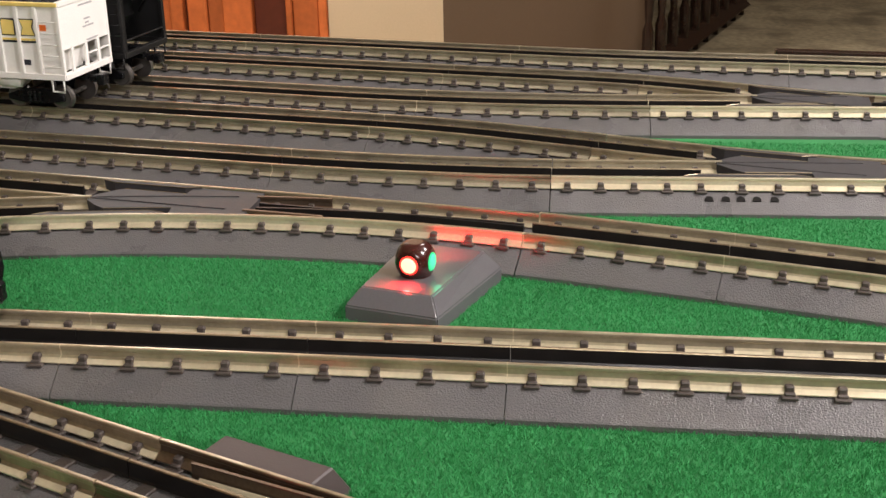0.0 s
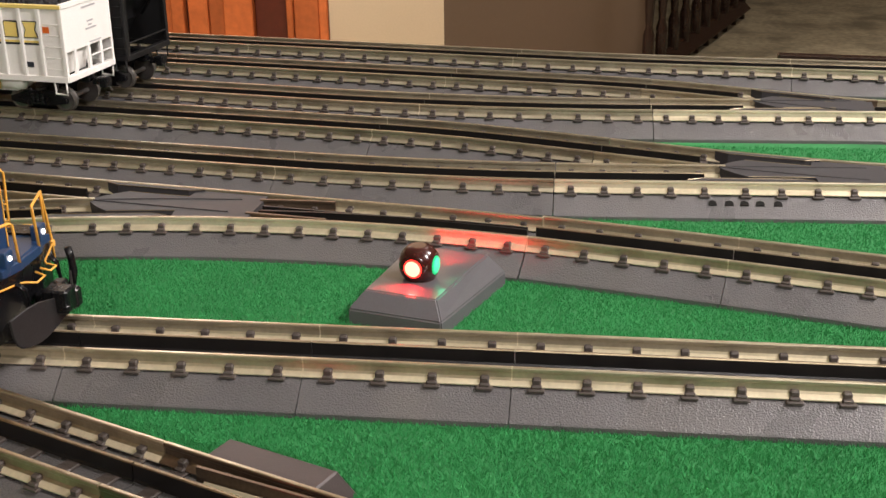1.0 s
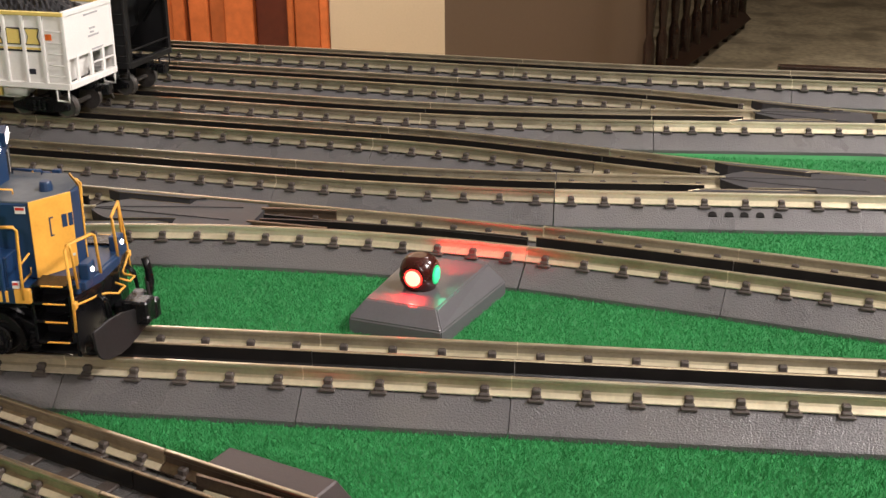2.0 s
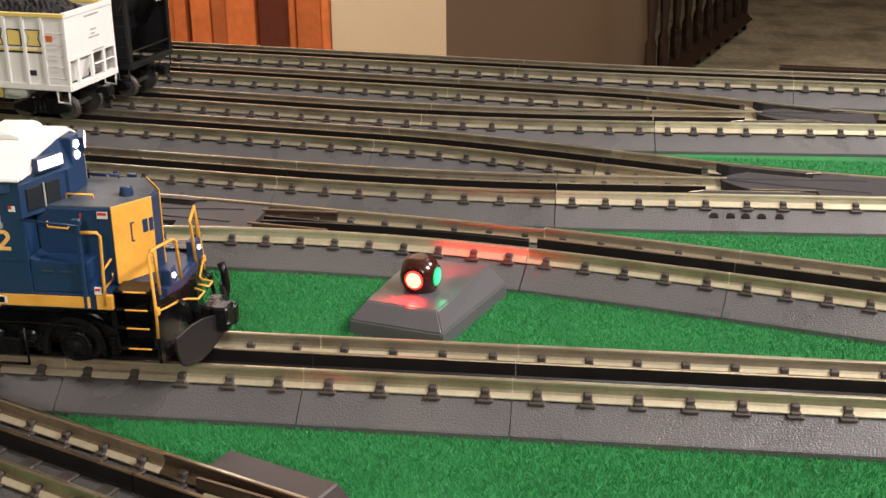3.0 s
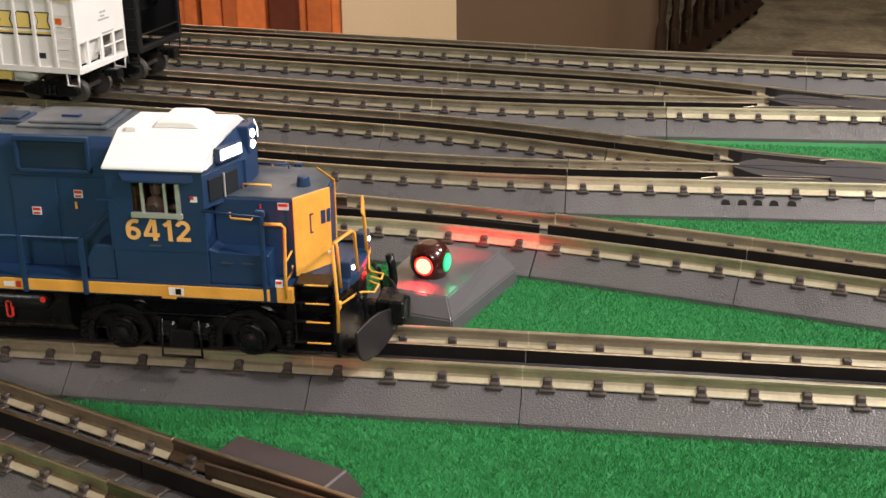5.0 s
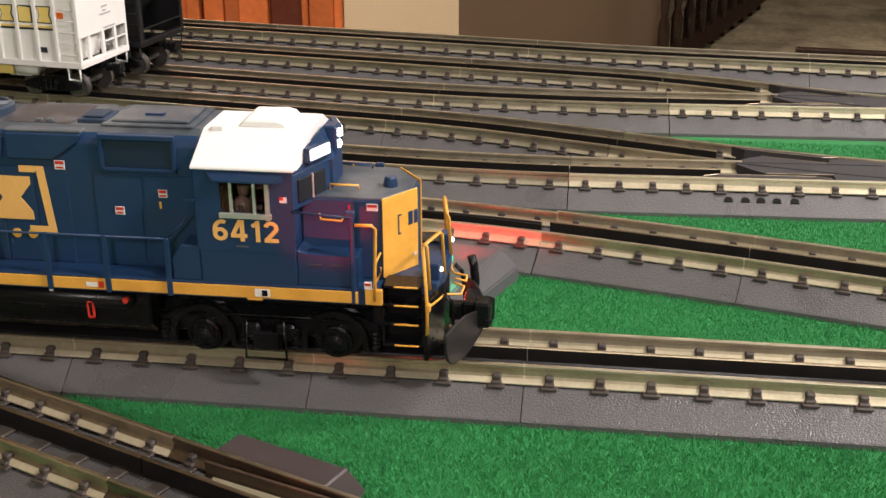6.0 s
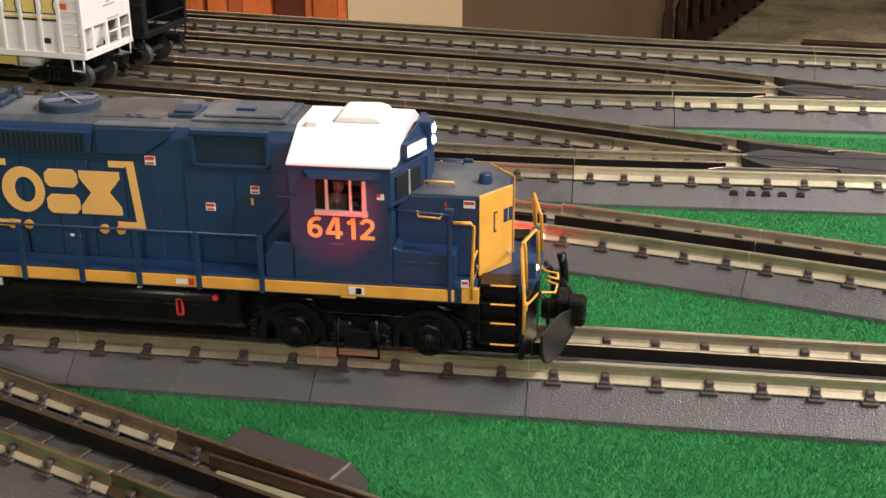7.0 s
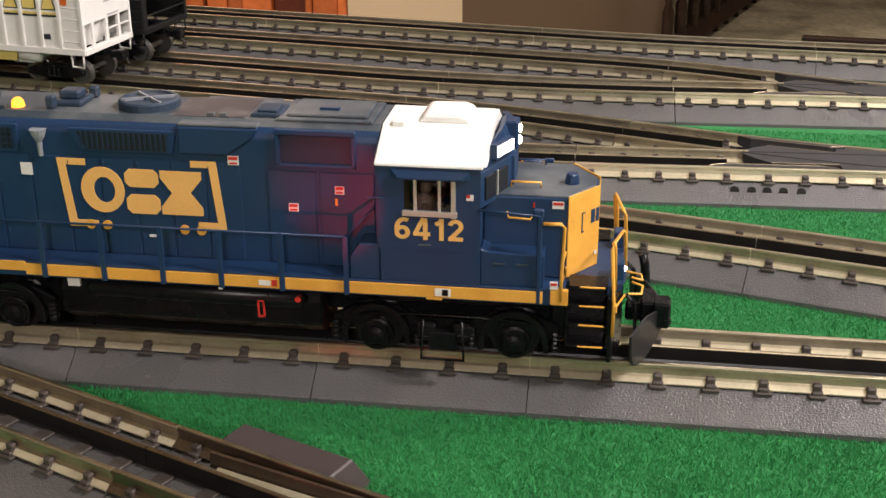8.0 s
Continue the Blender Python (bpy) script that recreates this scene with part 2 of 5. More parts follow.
def rail_of(ob, line, a, b, across, mat=None, name="outer_rail", form=RAIL_FORM, label="", lift=0.0):
    bm = bmesh.new()
    sweep(bm, line.stations(a + 0.0002, b - 0.0002), shifted(form, across, lift))
    rail = part(name, bm, mat or RAIL, ob, label)
    if name in ("outer_rail", "stock_rail", "inner_rail"):
        bm = bmesh.new()
        sweep(bm, line.stations(a + 0.0003, b - 0.0003), shifted([(-0.0009, 0.01745), (-0.0006, 0.01765), (0.0006, 0.01765), (0.0009, 0.01745)], across, lift))
        part("running_surface", bm, POLISH, rail, "worn bright running surface")
        # Feet get a brighter metal, as if lit from above, except on bronzed rails.
        for side in (-1, 1):
            bm = bmesh.new()
            sweep(bm, line.stations(a + 0.0003, b - 0.0003), shifted([(side * 0.0043, 0.0102), (side * 0.0043, 0.0107), (side * 0.0021, 0.01215), (side * 0.0018, 0.0110)], across, lift))
            part("rail_foot", bm, mat if mat is RAIL_BROWN else RAIL_FOOT_DIMMED if mat is RAIL_DIMMED else RAIL_FOOT, rail, "sloped metal rail foot")
    return rail


def centre_of(ob, line, a, b):
    rail = rail_of(ob, line, a, b, 0.0, BLACK_RAIL, "centre_rail", CENTRE_FORM, "blackened centre rail")
    rail_of(rail, line, a, b, 0.0, RAIL_EDGE, "contact_edge", CAP_FORM, "worn shiny contact edge")


def ties_of(ob, line, a, b, pitch):
    n = max(1, round((b - a) / pitch))
    for i in range(n):
        x, y, h = line.at(a + (b - a) * (i + 0.5) / n)
        tie = new("tie", TIE_MESH)
        tie.parent = ob
        tie.matrix_basis = Matrix.Translation((x, y, 0)) @ Matrix.Rotation(h + 0.006 * random.uniform(-1, 1), 4, "Z")


def section(line, a, b, label, pitch=0.0212, group="track sections", drop=0.0, metal=None):
    """One click-together length of three-rail track."""
    ob = thing("track_section", label, "model track", group)
    bed_of(ob, line, a, b, drop)
    for side in (-1, 1):
        rail_of(ob, line, a, b, side * GAUGE, metal)
        rail_of(ob, line, a - 0.0005, a + 0.0005, side * GAUGE, RAIL_FOOT, "rail_joiner", [(w * 1.12, z + (0.0001 if z > 0.017 else 0.0)) for w, z in RAIL_FORM], "bright rail joiner")
    centre_of(ob, line, a, b)
    ties_of(ob, line, a, b, pitch)
    return ob


def run(line, cuts, label, pitch=0.0212, drop=0.0, metal=None):
    """Sections along a line, cut where it passes these x."""
    ways = [line.reach(x) for x in cuts]
    for a, b in zip(ways, ways[1:]):
        section(line, a, b, label, pitch, drop=drop, metal=metal)


FRONT = Line(-0.80, MAIN_Y, 0, [(1.6, 0)])
ways = [FRONT.reach(x) for x in (-0.75, -0.489, -0.235, -0.1268, -0.0362, 0.218, 0.472, 0.726)]
for a, b, p in zip(ways, ways[1:], (0.0212, 0.0212, 0.0219, 0.0223, 0.0212, 0.0212, 0.0212)):
    section(FRONT, a, b, "straight three-rail track on pebbled grey roadbed beside turf", p)

HOLE = Line(-0.8006, 0.8387, -8.0, [(0.600, 0), (0.212, 10.4), (0.75, 0)])
run(HOLE, (-0.70, -0.455, -0.207, -0.030), "three-rail track with tarnished brass-coloured rails on grey roadbed", metal=RAIL_DIMMED)
DIAG = Line(-0.8000, 0.9423, -8.5, [(0.640, 0), (0.115, -9.0), (0.118, 0), (0.27, 19.5), (0.4, 0)])
run(DIAG, (-0.70, -0.430, -0.160, -0.001), "three-rail track with tarnished rails under a white hopper car", drop=0.0004, metal=RAIL_DIMMED)
EAST = Line(-0.8000, 1.0258, -9.3, [(0.580, 0), (0.260, 11.7), (0.75, 0)])
run(EAST, (-0.70, -0.410, -0.138, 0.035), "three-rail track with dull brass-coloured rails on dusty roadbed", drop=0.0002, metal=RAIL_DIMMED)
GULL = Line(-0.8000, 1.1172, -9.1, [(0.790, 0), (0.10, -11.0), (0.09, 0), (0.150, 22.5), (0.5, 0)])
run(GULL, (-0.70, -0.390, -0.128, 0.033), "three-rail track with dull rails on dusty grey roadbed", drop=0.0006, metal=RAIL_DIMMED)
LAST = Line(-0.8000, 1.2075, -9.3, [(0.760, 0), (0.12, 4.5), (0.8, 0)])
run(LAST, (-0.70, -0.330, -0.078, 0.157, 0.40, 0.66), "outermost three-rail track along the table's edge", drop=0.0008, metal=RAIL_DIMMED)

# the curved line that leaves a switch and runs beside the front track
CURVE = Line(-0.4475, 0.6140, 20.0, [(0.140, -11.0), (0.290, -22.0), (0.120, -2.0), (0.60, 0)])
CURVE_IN = Line(-0.8000, 0.7627, -9.0, [(0.700, 0), (0.120, -6.0), (0.60, 0)])
run(CURVE, (-0.036, 0.0693, 0.32), "three-rail track leaving a switch between strips of turf", 0.0205)

# the track that crosses the front corner of the table
CORNER = Line(-0.2980, 0.4300, -22.6, [(0.8, 0)])
run(CORNER, (-0.298, -0.1690), "three-rail track cutting across the table's front corner", drop=0.0005, metal=RAIL_SHADED)


# ---- switches ----
def offset_point(line, s, across):
    x, y, h = line.at(s)
    return Vector((x - math.sin(h) * across, y + math.cos(h) * across))


def frog_x(near, far, x0, x1):
    """Where the far rail of the near line meets the near rail of the far line."""
    best = (9, 0)
    for i in range(400):
        x = x0 + (x1 - x0) * i / 399
        d = abs(offset_point(near, near.reach(x), GAUGE).y - offset_point(far, far.reach(x), -GAUGE).y)
        best = min(best, (d, x))
    return best[1]


def switch(near, far, x0, xfar, x1, plate_length, label, drop):
    """A moulded switch: two beds, stock rails, frog plate with wing rails, guard rails and bronzed points."""
    ob = thing("track_switch", label, "model track switch", "track switches")
    f = frog_x(near, far, x0, x1)
    bed_of(ob, near, near.reach(x0), near.reach(x1), drop)
    bed_of(ob, far, far.reach(xfar), far.reach(x1 - 0.02), drop + 0.0007)
    rail_of(ob, near, near.reach(x0), near.reach(x1), -GAUGE, RAIL_PALE, name="stock_rail")
    rail_of(ob, far, far.reach(xfar), far.reach(x1), GAUGE, name="stock_rail", lift=-0.0001)
    rail_of(ob, near, near.reach(x0), near.reach(f + 0.003), GAUGE, name="inner_rail")
    rail_of(ob, far, far.reach(xfar), far.reach(f + 0.003), -GAUGE, name="inner_rail", lift=-0.0001)
    end = f + plate_length
    for line, a in ((near, x0), (far, xfar)):
        rail = rail_of(ob, line, line.reach(a), line.reach(f - 0.012), 0.0, BLACK_RAIL, "centre_rail", CENTRE_FORM, "blackened centre rail")
        rail_of(rail, line, line.reach(a), line.reach(f - 0.012), 0.0, RAIL_EDGE, "contact_edge", CAP_FORM)
    # frog plate, open along the two flangeways up to their ends
    groove = f + 0.055
    xs_ = sorted([f + 0.001 + plate_length * i / 15 for i in range(16)] + [groove, groove + 0.0002])
    cut = [GAUGE - (0.0135 if x <= groove else 0.0022) for x in xs_]
    lo = [offset_point(near, near.reach(x), -c) for x, c in zip(xs_, cut)]
    hi = [offset_point(far, far.reach(x), c) for x, c in zip(xs_, cut)]
    grow = [min(1.0, 0.10 + (x - f) / 0.014) for x in xs_]
    mid = [offset_point(near, near.reach(x), GAUGE).lerp(offset_point(far, far.reach(x), -GAUGE), 0.5) for x in xs_]
    lo = [m.lerp(a, g) for m, a, g in zip(mid, lo, grow)]
    hi = [m.lerp(b, g) for m, b, g in zip(mid, hi, grow)]
    # Black sheet laid in the flangeways; their deep shade is put into its colour.
    bm = bmesh.new()
    ends = [f + 0.002 + (plate_length - 0.002) * k / 8 for k in range(9)]
    prism(bm, [tuple(offset_point(near, near.reach(x), -GAUGE + 0.0045)) for x in ends] + [tuple(offset_point(far, far.reach(x), GAUGE - 0.0045)) for x in ends[::-1]], along_z(0.0090, 0.0100))
    part("flangeway_shade", bm, BLACK_RAIL, ob, "black sheet standing for the shade in the flangeways")
    bm = bmesh.new()
    prism(bm, [tuple(p) for p in lo + hi[::-1]], along_z(0.0095, 0.0164))
    plate = part("frog_plate", bm, PLATE, ob, "dark grey plastic frog plate")
    for edge in (lo, hi):
        bm = bmesh.new()
        tube(bm, [(p.x, p.y, 0.0164) for p, x, g in zip(edge, xs_, grow) if x <= groove and g == 1.0], 0.00028, 4)
        part("light_edge", bm, RAIL_EDGE, plate, "thin light edge line")

    def tip(line, side):
        """Where a point rail comes close to the stock rail beside it."""
        other = far if side > 0 else near
        x = end + 0.01
        while x < x1 - 0.012 and abs(offset_point(line, line.reach(x), side * GAUGE).y - offset_point(other, other.reach(x), side * GAUGE).y) > 0.0034:
            x += 0.004
        return x

    for line, side in ((near, 1), (far, -1)):
        bm = bmesh.new()
        sweep(bm, line.stations(line.reach(f), line.reach(end - 0.01)), [(side * GAUGE - 0.0006, 0.0160), (side * GAUGE - 0.0004, 0.0170), (side * GAUGE + 0.0004, 0.0170), (side * GAUGE + 0.0006, 0.0160)])
        part("wing_rail", bm, PLATE, plate, "thin raised wing rail")
        rail_of(ob, line, line.reach(end + 0.001), line.reach(tip(line, side)), side * (GAUGE - 0.0004), RAIL_BROWN, "point_rail", RAIL_FORM, "bronzed movable point rail", -0.0002)
        rail_of(ob, line, line.reach(end + 0.004), line.reach(x1 - 0.004), 0.0, BLACK_RAIL, "centre_rail", CENTRE_FORM, "blackened centre rail", -0.0008 if side > 0 else -0.0012)
    for line, side, a, b in ((near, -1, f - 0.024, f + 0.053), (far, 1, f - 0.006, f + 0.060)):
        # guard block beside the stock rail, its ends cut at a slant
        ways = [(a, 0.0022), (a, 0.0028), (a + 0.009, 0.0064), (b - 0.009, 0.0064), (b, 0.0028), (b, 0.0022)]
        plan = [tuple(offset_point(line, line.reach(x), side * (GAUGE - w))) for x, w in ways]
        bm = bmesh.new()
        prism(bm, plan, along_z(0.009, 0.0174))
        guard = part("guard_rail", bm, PLATE, ob, "dark plastic guard block")
        bm = bmesh.new()
        tube(bm, [(x, y, 0.0174) for x, y in plan[1:5]], 0.0003, 4)
        part("light_edge", bm, RAIL_EDGE, guard, "thin light edge line")
    for line, a in ((near, x0), (far, xfar)):
        ties_of(ob, line, line.reach(a), line.reach(f - 0.004), 0.0212)
    ties_of(ob, near, near.reach(f), near.reach(x1), 0.0212)
    return ob


switch(CURVE, CURVE_IN, -0.42, -0.45, -0.0365, 0.10, "grey moulded switch where a curved track joins a straight one", 0.0003)
hole_switch = switch(HOLE, DIAG, -0.0298, -0.0008, 0.42, 0.10, "grey moulded switch with holes in its shoulder", 0.0003)
switch(EAST, GULL, 0.0352, 0.0332, 0.42, 0.08, "grey moulded switch on the far side of the table", 0.0003)

# hand lever's finger holes in the shoulder, their shade drawn as black plates
for x in (0.0655, 0.0755, 0.0845, 0.0940, 0.1045):
    s = HOLE.reach(x)
    bm = bmesh.new()
    prism(bm, [(-0.0025, -0.0014), (0.0025, -0.0014), (0.0025, 0.0003), (0.0018, 0.0017), (0.0, 0.0024), (-0.0018, 0.0017), (-0.0025, 0.0003)], along_z(-0.0006, 0.0005))
    p = offset_point(HOLE, s, -0.0262)
    hole = part("lever_hole_dark", bm, BLACK_RAIL, hole_switch, "black half-round plate standing for a shaded hole")
    hole.matrix_basis = Matrix.Translation((p.x, p.y, 0.0062)) @ Matrix.Rotation(HOLE.at(s)[2], 4, "Z") @ Matrix.Rotation(radians(32), 4, "X")

# front corner switch with its machine housing
corner = thing("track_switch", "three-rail switch with bronzed points and grey housing on turf", "model track switch", "track switches")
a, b = CORNER.reach(-0.1688), CORNER.reach(0.12)
bed_of(corner, CORNER, a, b, 0.0005)
for side in (-1, 1):
    rail_of(corner, CORNER, a, b, side * GAUGE, RAIL_BROWN, "stock_rail")
centre_of(corner, CORNER, a, b)
ties_of(corner, CORNER, a, b, 0.0212)
POINT = Line(-0.1450, 0.3768, -19.6, [(0.12, 0)])
bm = bmesh.new()
sweep(bm, POINT.stations(0.0, 0.12), [(-0.0012, 0.0112), (-0.0007, 0.0130), (-0.0007, 0.0171), (0.0007, 0.0171), (0.0010, 0.0118), (0.0014, 0.0102)])
point = part("point_rail", bm, RAIL_BROWN, corner, "bronzed movable point rail")
# Point rail's foot, its brightness under the lamps painted as pale metal.
bm = bmesh.new()
sweep(bm, POINT.stations(0.004, 0.075), [(-0.0052, 0.0102), (-0.0052, 0.0107), (-0.0014, 0.0124), (-0.0013, 0.0102)])
part("rail_foot", bm, RAIL_PALE, point, "pale rail foot in a lit tone")
x, y, h = CORNER.at(CORNER.reach(-0.141))
HOUSING = material("brown_grey_housing", (0.060, 0.047, 0.046), 0.45, vary=0.12, scale=60, grain=1200, bump=0.15)
bm = bmesh.new()
low = [(-0.028, 0.026), (0.037, 0.026), (0.037, 0.0475), (-0.028, 0.0475)]
top = [(-0.019, 0.026), (0.032, 0.026), (0.032, 0.0412), (-0.019, 0.0412)]
m = Matrix.Translation((x, y, 0)) @ Matrix.Rotation(h, 4, "Z")
va = [bm.verts.new(m @ Vector((p[0], p[1], GROUND))) for p in low]
vb = [bm.verts.new(m @ Vector((p[0], p[1], 0.0098))) for p in top]
bm.faces.new(va)
bm.faces.new(vb[::-1])
for i in range(4):
    bm.faces.new((va[i], va[(i + 1) % 4], vb[(i + 1) % 4], vb[i]))
bmesh.ops.bevel(bm, geom=list(bm.edges), offset=0.0006, segments=1, affect="EDGES")
part("machine_housing", bm, HOUSING, corner, "brown-grey plastic machine housing")

# ---- table and turf ----
BALUSTER = material("dark_stained_wood", (0.024, 0.012, 0.008), 0.16, vary=0.2, scale=9, grain=60, bump=0.02, rough_vary=0.04)
bm = bmesh.new()
prism(bm, [(-0.95, -0.45), (1.25, -0.45), (1.25, 1.010), (-0.95, 1.275)], along_z(-0.048, GROUND - 0.0002), 0.0)
tabletop = part("train_table", bm, material("brown_table_edge", (0.10, 0.055, 0.03), 0.45, vary=0.2))
tagged(tabletop, "low train table with green turf matting on top", "table")
bm = bmesh.new()
prism(bm, [(-0.94, -0.44), (1.24, -0.44), (1.24, 1.005), (-0.94, 1.268)], along_z(GROUND - 0.0001, GROUND + 0.0006))
tagged(part("turf_mat", bm, BOARD), "green artificial turf mat laid over the table", "turf mat", kind="structure")
for x in (-0.85, 1.15):
    for y in (-0.35, 0.9):
        bm = bmesh.new()
        box(bm, x - 0.04, x + 0.04, y - 0.04, y + 0.04, FLOOR_Z, -0.048, 0.004)
        part("leg", bm, tabletop.data.materials[0], tabletop)


bm = bmesh.new()
prism(bm, [(0.155, 1.1285), (1.24, 0.998), (1.24, 1.008), (0.155, 1.1385)], along_z(GROUND + 0.0007, 0.0110), 0.001)
tagged(part("table_rim", bm, BALUSTER), "dark brown wooden rim strip along the table's edge", "table rim")


def turf(regions):
    """Short upright fibres over the green strips that show between the tracks."""
    rng = np.random.default_rng(5)
    places, heights, widths = [], [], []
    for x0, x1, y0, y1, density in regions:
        n = int((x1 - x0) * (y1 - y0) * density * 1e6)
        places.append(np.c_[rng.uniform(x0, x1, n), rng.uniform(y0, y1, n)])
        heights.append(rng.uniform(0.0011, 0.0027, n))
        widths.append(rng.uniform(0.00018, 0.00034, n))
    p, h, w = np.concatenate(places), np.concatenate(heights), np.concatenate(widths)
    n = len(p)
    a, lean, to = rng.uniform(0, 2 * np.pi, n), rng.uniform(0, 1.1, n), rng.uniform(0, 2 * np.pi, n)
    v = np.zeros((n, 3, 3))
    v[:, 0, 0], v[:, 0, 1] = p[:, 0] - w * np.cos(a), p[:, 1] - w * np.sin(a)
    v[:, 1, 0], v[:, 1, 1] = p[:, 0] + w * np.cos(a), p[:, 1] + w * np.sin(a)
    v[:, 2, 0], v[:, 2, 1] = p[:, 0] + h * lean * np.cos(to), p[:, 1] + h * lean * np.sin(to)
    v[:, :2, 2], v[:, 2, 2] = GROUND + 0.0004, GROUND + 0.0004 + h
    me = bpy.data.meshes.new("turf")
    me.from_pydata(v.reshape(-1, 3), [], np.arange(3 * n).reshape(-1, 3))
    me.materials.append(BLADES)
    return tagged(new("turf", me), "short bright green artificial turf fibres", "turf", kind="stuff")


turf([(-0.26, 0.20, 0.32, 0.456, 2.6), (-0.40, 0.20, 0.512, 0.622, 1.9), (-0.08, 0.25, 0.600, 0.715, 1.4), (0.02, 0.32, 0.775, 0.875, 0.9), (-0.62, -0.1, 0.80, 0.86, 0.5)])

# ---- the room ----
CARPET = material("olive_beige_carpet", (0.34, 0.28, 0.17), 0.95, vary=0.4, scale=5, grain=40, bump=0.8, dirt=(0.15, 0.12, 0.07), dirt_scale=4.5, dirt_amount=0.8)
PAINT = material("beige_wall_paint", (0.60, 0.47, 0.30), 0.6, vary=0.05, scale=3, grain=150, bump=0.1)
# Taupe made dark for the turned-away wall face; its shade is in the colour.
PAINT_SHADED = material("shaded_taupe_wall_paint", (0.150, 0.098, 0.058), 0.6, vary=0.06, scale=3, grain=150, bump=0.1)
CEIL = material("white_ceiling", (0.75, 0.72, 0.66), 0.8, vary=0.04, scale=4, grain=120)
WOOD = material("orange_stained_wood", (0.45, 0.115, 0.030), 0.35, vary=0.25, scale=6, grain=40, bump=0.1, spread=0.3)
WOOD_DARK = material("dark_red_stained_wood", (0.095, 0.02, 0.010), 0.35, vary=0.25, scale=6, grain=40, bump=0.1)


def slab(name, x0, x1, y0, y1, z0, z1, mat, label, category):
    bm = bmesh.new()
    box(bm, x0, x1, y0, y1, z0, z1)
    return tagged(part(name, bm, mat), label, category, kind="structure")


slab("floor", -3.6, 4.6, -3.0, 8.2, FLOOR_Z - 0.1, FLOOR_Z, CARPET, "olive beige carpeted floor", "floor")
slab("ceiling", -3.6, 4.6, -3.0, 8.2, CEILING_Z, CEILING_Z + 0.1, CEIL, "plain white ceiling", "ceiling")
slab("wall_south", -3.5, 4.5, -2.95, -2.85, FLOOR_Z, CEILING_Z, PAINT, "plain beige wall", "wall")
slab("wall_west", -3.5, -3.4, -2.85, 8.0, FLOOR_Z, CEILING_Z, PAINT, "plain beige wall", "wall")
slab("wall_east", 4.4, 4.5, -2.85, 8.0, FLOOR_Z, CEILING_Z, PAINT, "plain beige wall", "wall")
slab("wall_north", -3.4, 4.4, 7.9, 8.0, FLOOR_Z, CEILING_Z, PAINT_SHADED, "plain taupe wall in the distance", "wall")
slab("wall_beige", -0.975, -0.562, 4.30, 4.42, FLOOR_Z, CEILING_Z, PAINT, "beige painted end of a partition wall", "wall")
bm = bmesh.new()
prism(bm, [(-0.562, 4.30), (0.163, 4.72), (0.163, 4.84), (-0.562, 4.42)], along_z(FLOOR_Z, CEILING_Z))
tagged(part("wall_taupe", bm, PAINT_SHADED), "wall face in shade, its shade put into the taupe colour", "wall", kind="structure")
slab("wall_back", -3.4, -1.70, 4.30, 4.42, FLOOR_Z, CEILING_Z, PAINT, "beige painted wall beside the wooden doors", "wall")

# wooden folding doors with raised boards
doors = thing("folding_door", "orange-stained wooden folding doors with upright boards", "door")
x = -1.70
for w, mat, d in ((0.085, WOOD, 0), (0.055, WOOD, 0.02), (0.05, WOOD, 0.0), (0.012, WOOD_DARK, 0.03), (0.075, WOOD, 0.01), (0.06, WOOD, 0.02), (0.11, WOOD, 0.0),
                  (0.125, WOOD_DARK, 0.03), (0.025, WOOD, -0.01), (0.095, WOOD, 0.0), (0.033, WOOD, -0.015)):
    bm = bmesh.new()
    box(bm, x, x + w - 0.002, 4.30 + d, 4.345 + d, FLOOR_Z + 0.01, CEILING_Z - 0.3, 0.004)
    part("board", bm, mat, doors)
    x += w
slab("wall_over_doors", -1.70, -0.975, 4.30, 4.42, CEILING_Z - 0.28, CEILING_Z, PAINT, "beige wall above the wooden doors", "wall")
# Added dark sheet behind the boards; the darkness beyond is put into its colour.
slab("wall_behind_doors", -1.70, -0.975, 4.40, 4.44, FLOOR_Z, CEILING_Z - 0.28, WOOD_DARK, "dark sheet standing for the unlit space behind the folding doors", "wall")

# stair rail
rail = thing("stair_railing", "dark-stained wooden stair railing standing on carpet", "railing")
p0, p1 = Vector((0.165, 4.62, FLOOR_Z)), Vector((0.645, 6.05, FLOOR_Z))
n = 10
for i in range(n):
    p = p0.lerp(p1, i / (n - 1))
    bm = bmesh.new()
    lathe(bm, [(0.022, 0.0), (0.022, 0.20), (0.013, 0.23), (0.015, 0.25), (0.023, 0.40), (0.016, 0.70), (0.013, 0.75), (0.020, 0.77), (0.020, 0.92)], p, sides=10)
    part("baluster", bm, BALUSTER, rail, smooth=True)
bm = bmesh.new()
tube(bm, [p0 + Vector((0, 0, 0.94)), p1 + Vector((0, 0, 0.94))], 0.03, 8)
part("handrail", bm, BALUSTER, rail)
bm = bmesh.new()
tube(bm, [p0 + Vector((0, 0, 0.05)), p1 + Vector((0, 0, 0.05))], 0.05, 4)
part("bottom_rail", bm, BALUSTER, rail)

# ---- locomotive ----
BLUE = material("dark_blue_engine_paint", (0.010, 0.036, 0.100), 0.42, vary=0.12, scale=18, grain=900, bump=0.10, dirt=(0.032, 0.046, 0.080), dirt_scale=30, dirt_amount=0.30)
BLUE_TOP = material("dusty_blue_roof_paint", (0.036, 0.052, 0.070), 0.55, vary=0.25, scale=30, grain=700, bump=0.15, dirt=(0.200, 0.205, 0.205), dirt_scale=24, dirt_amount=0.62)
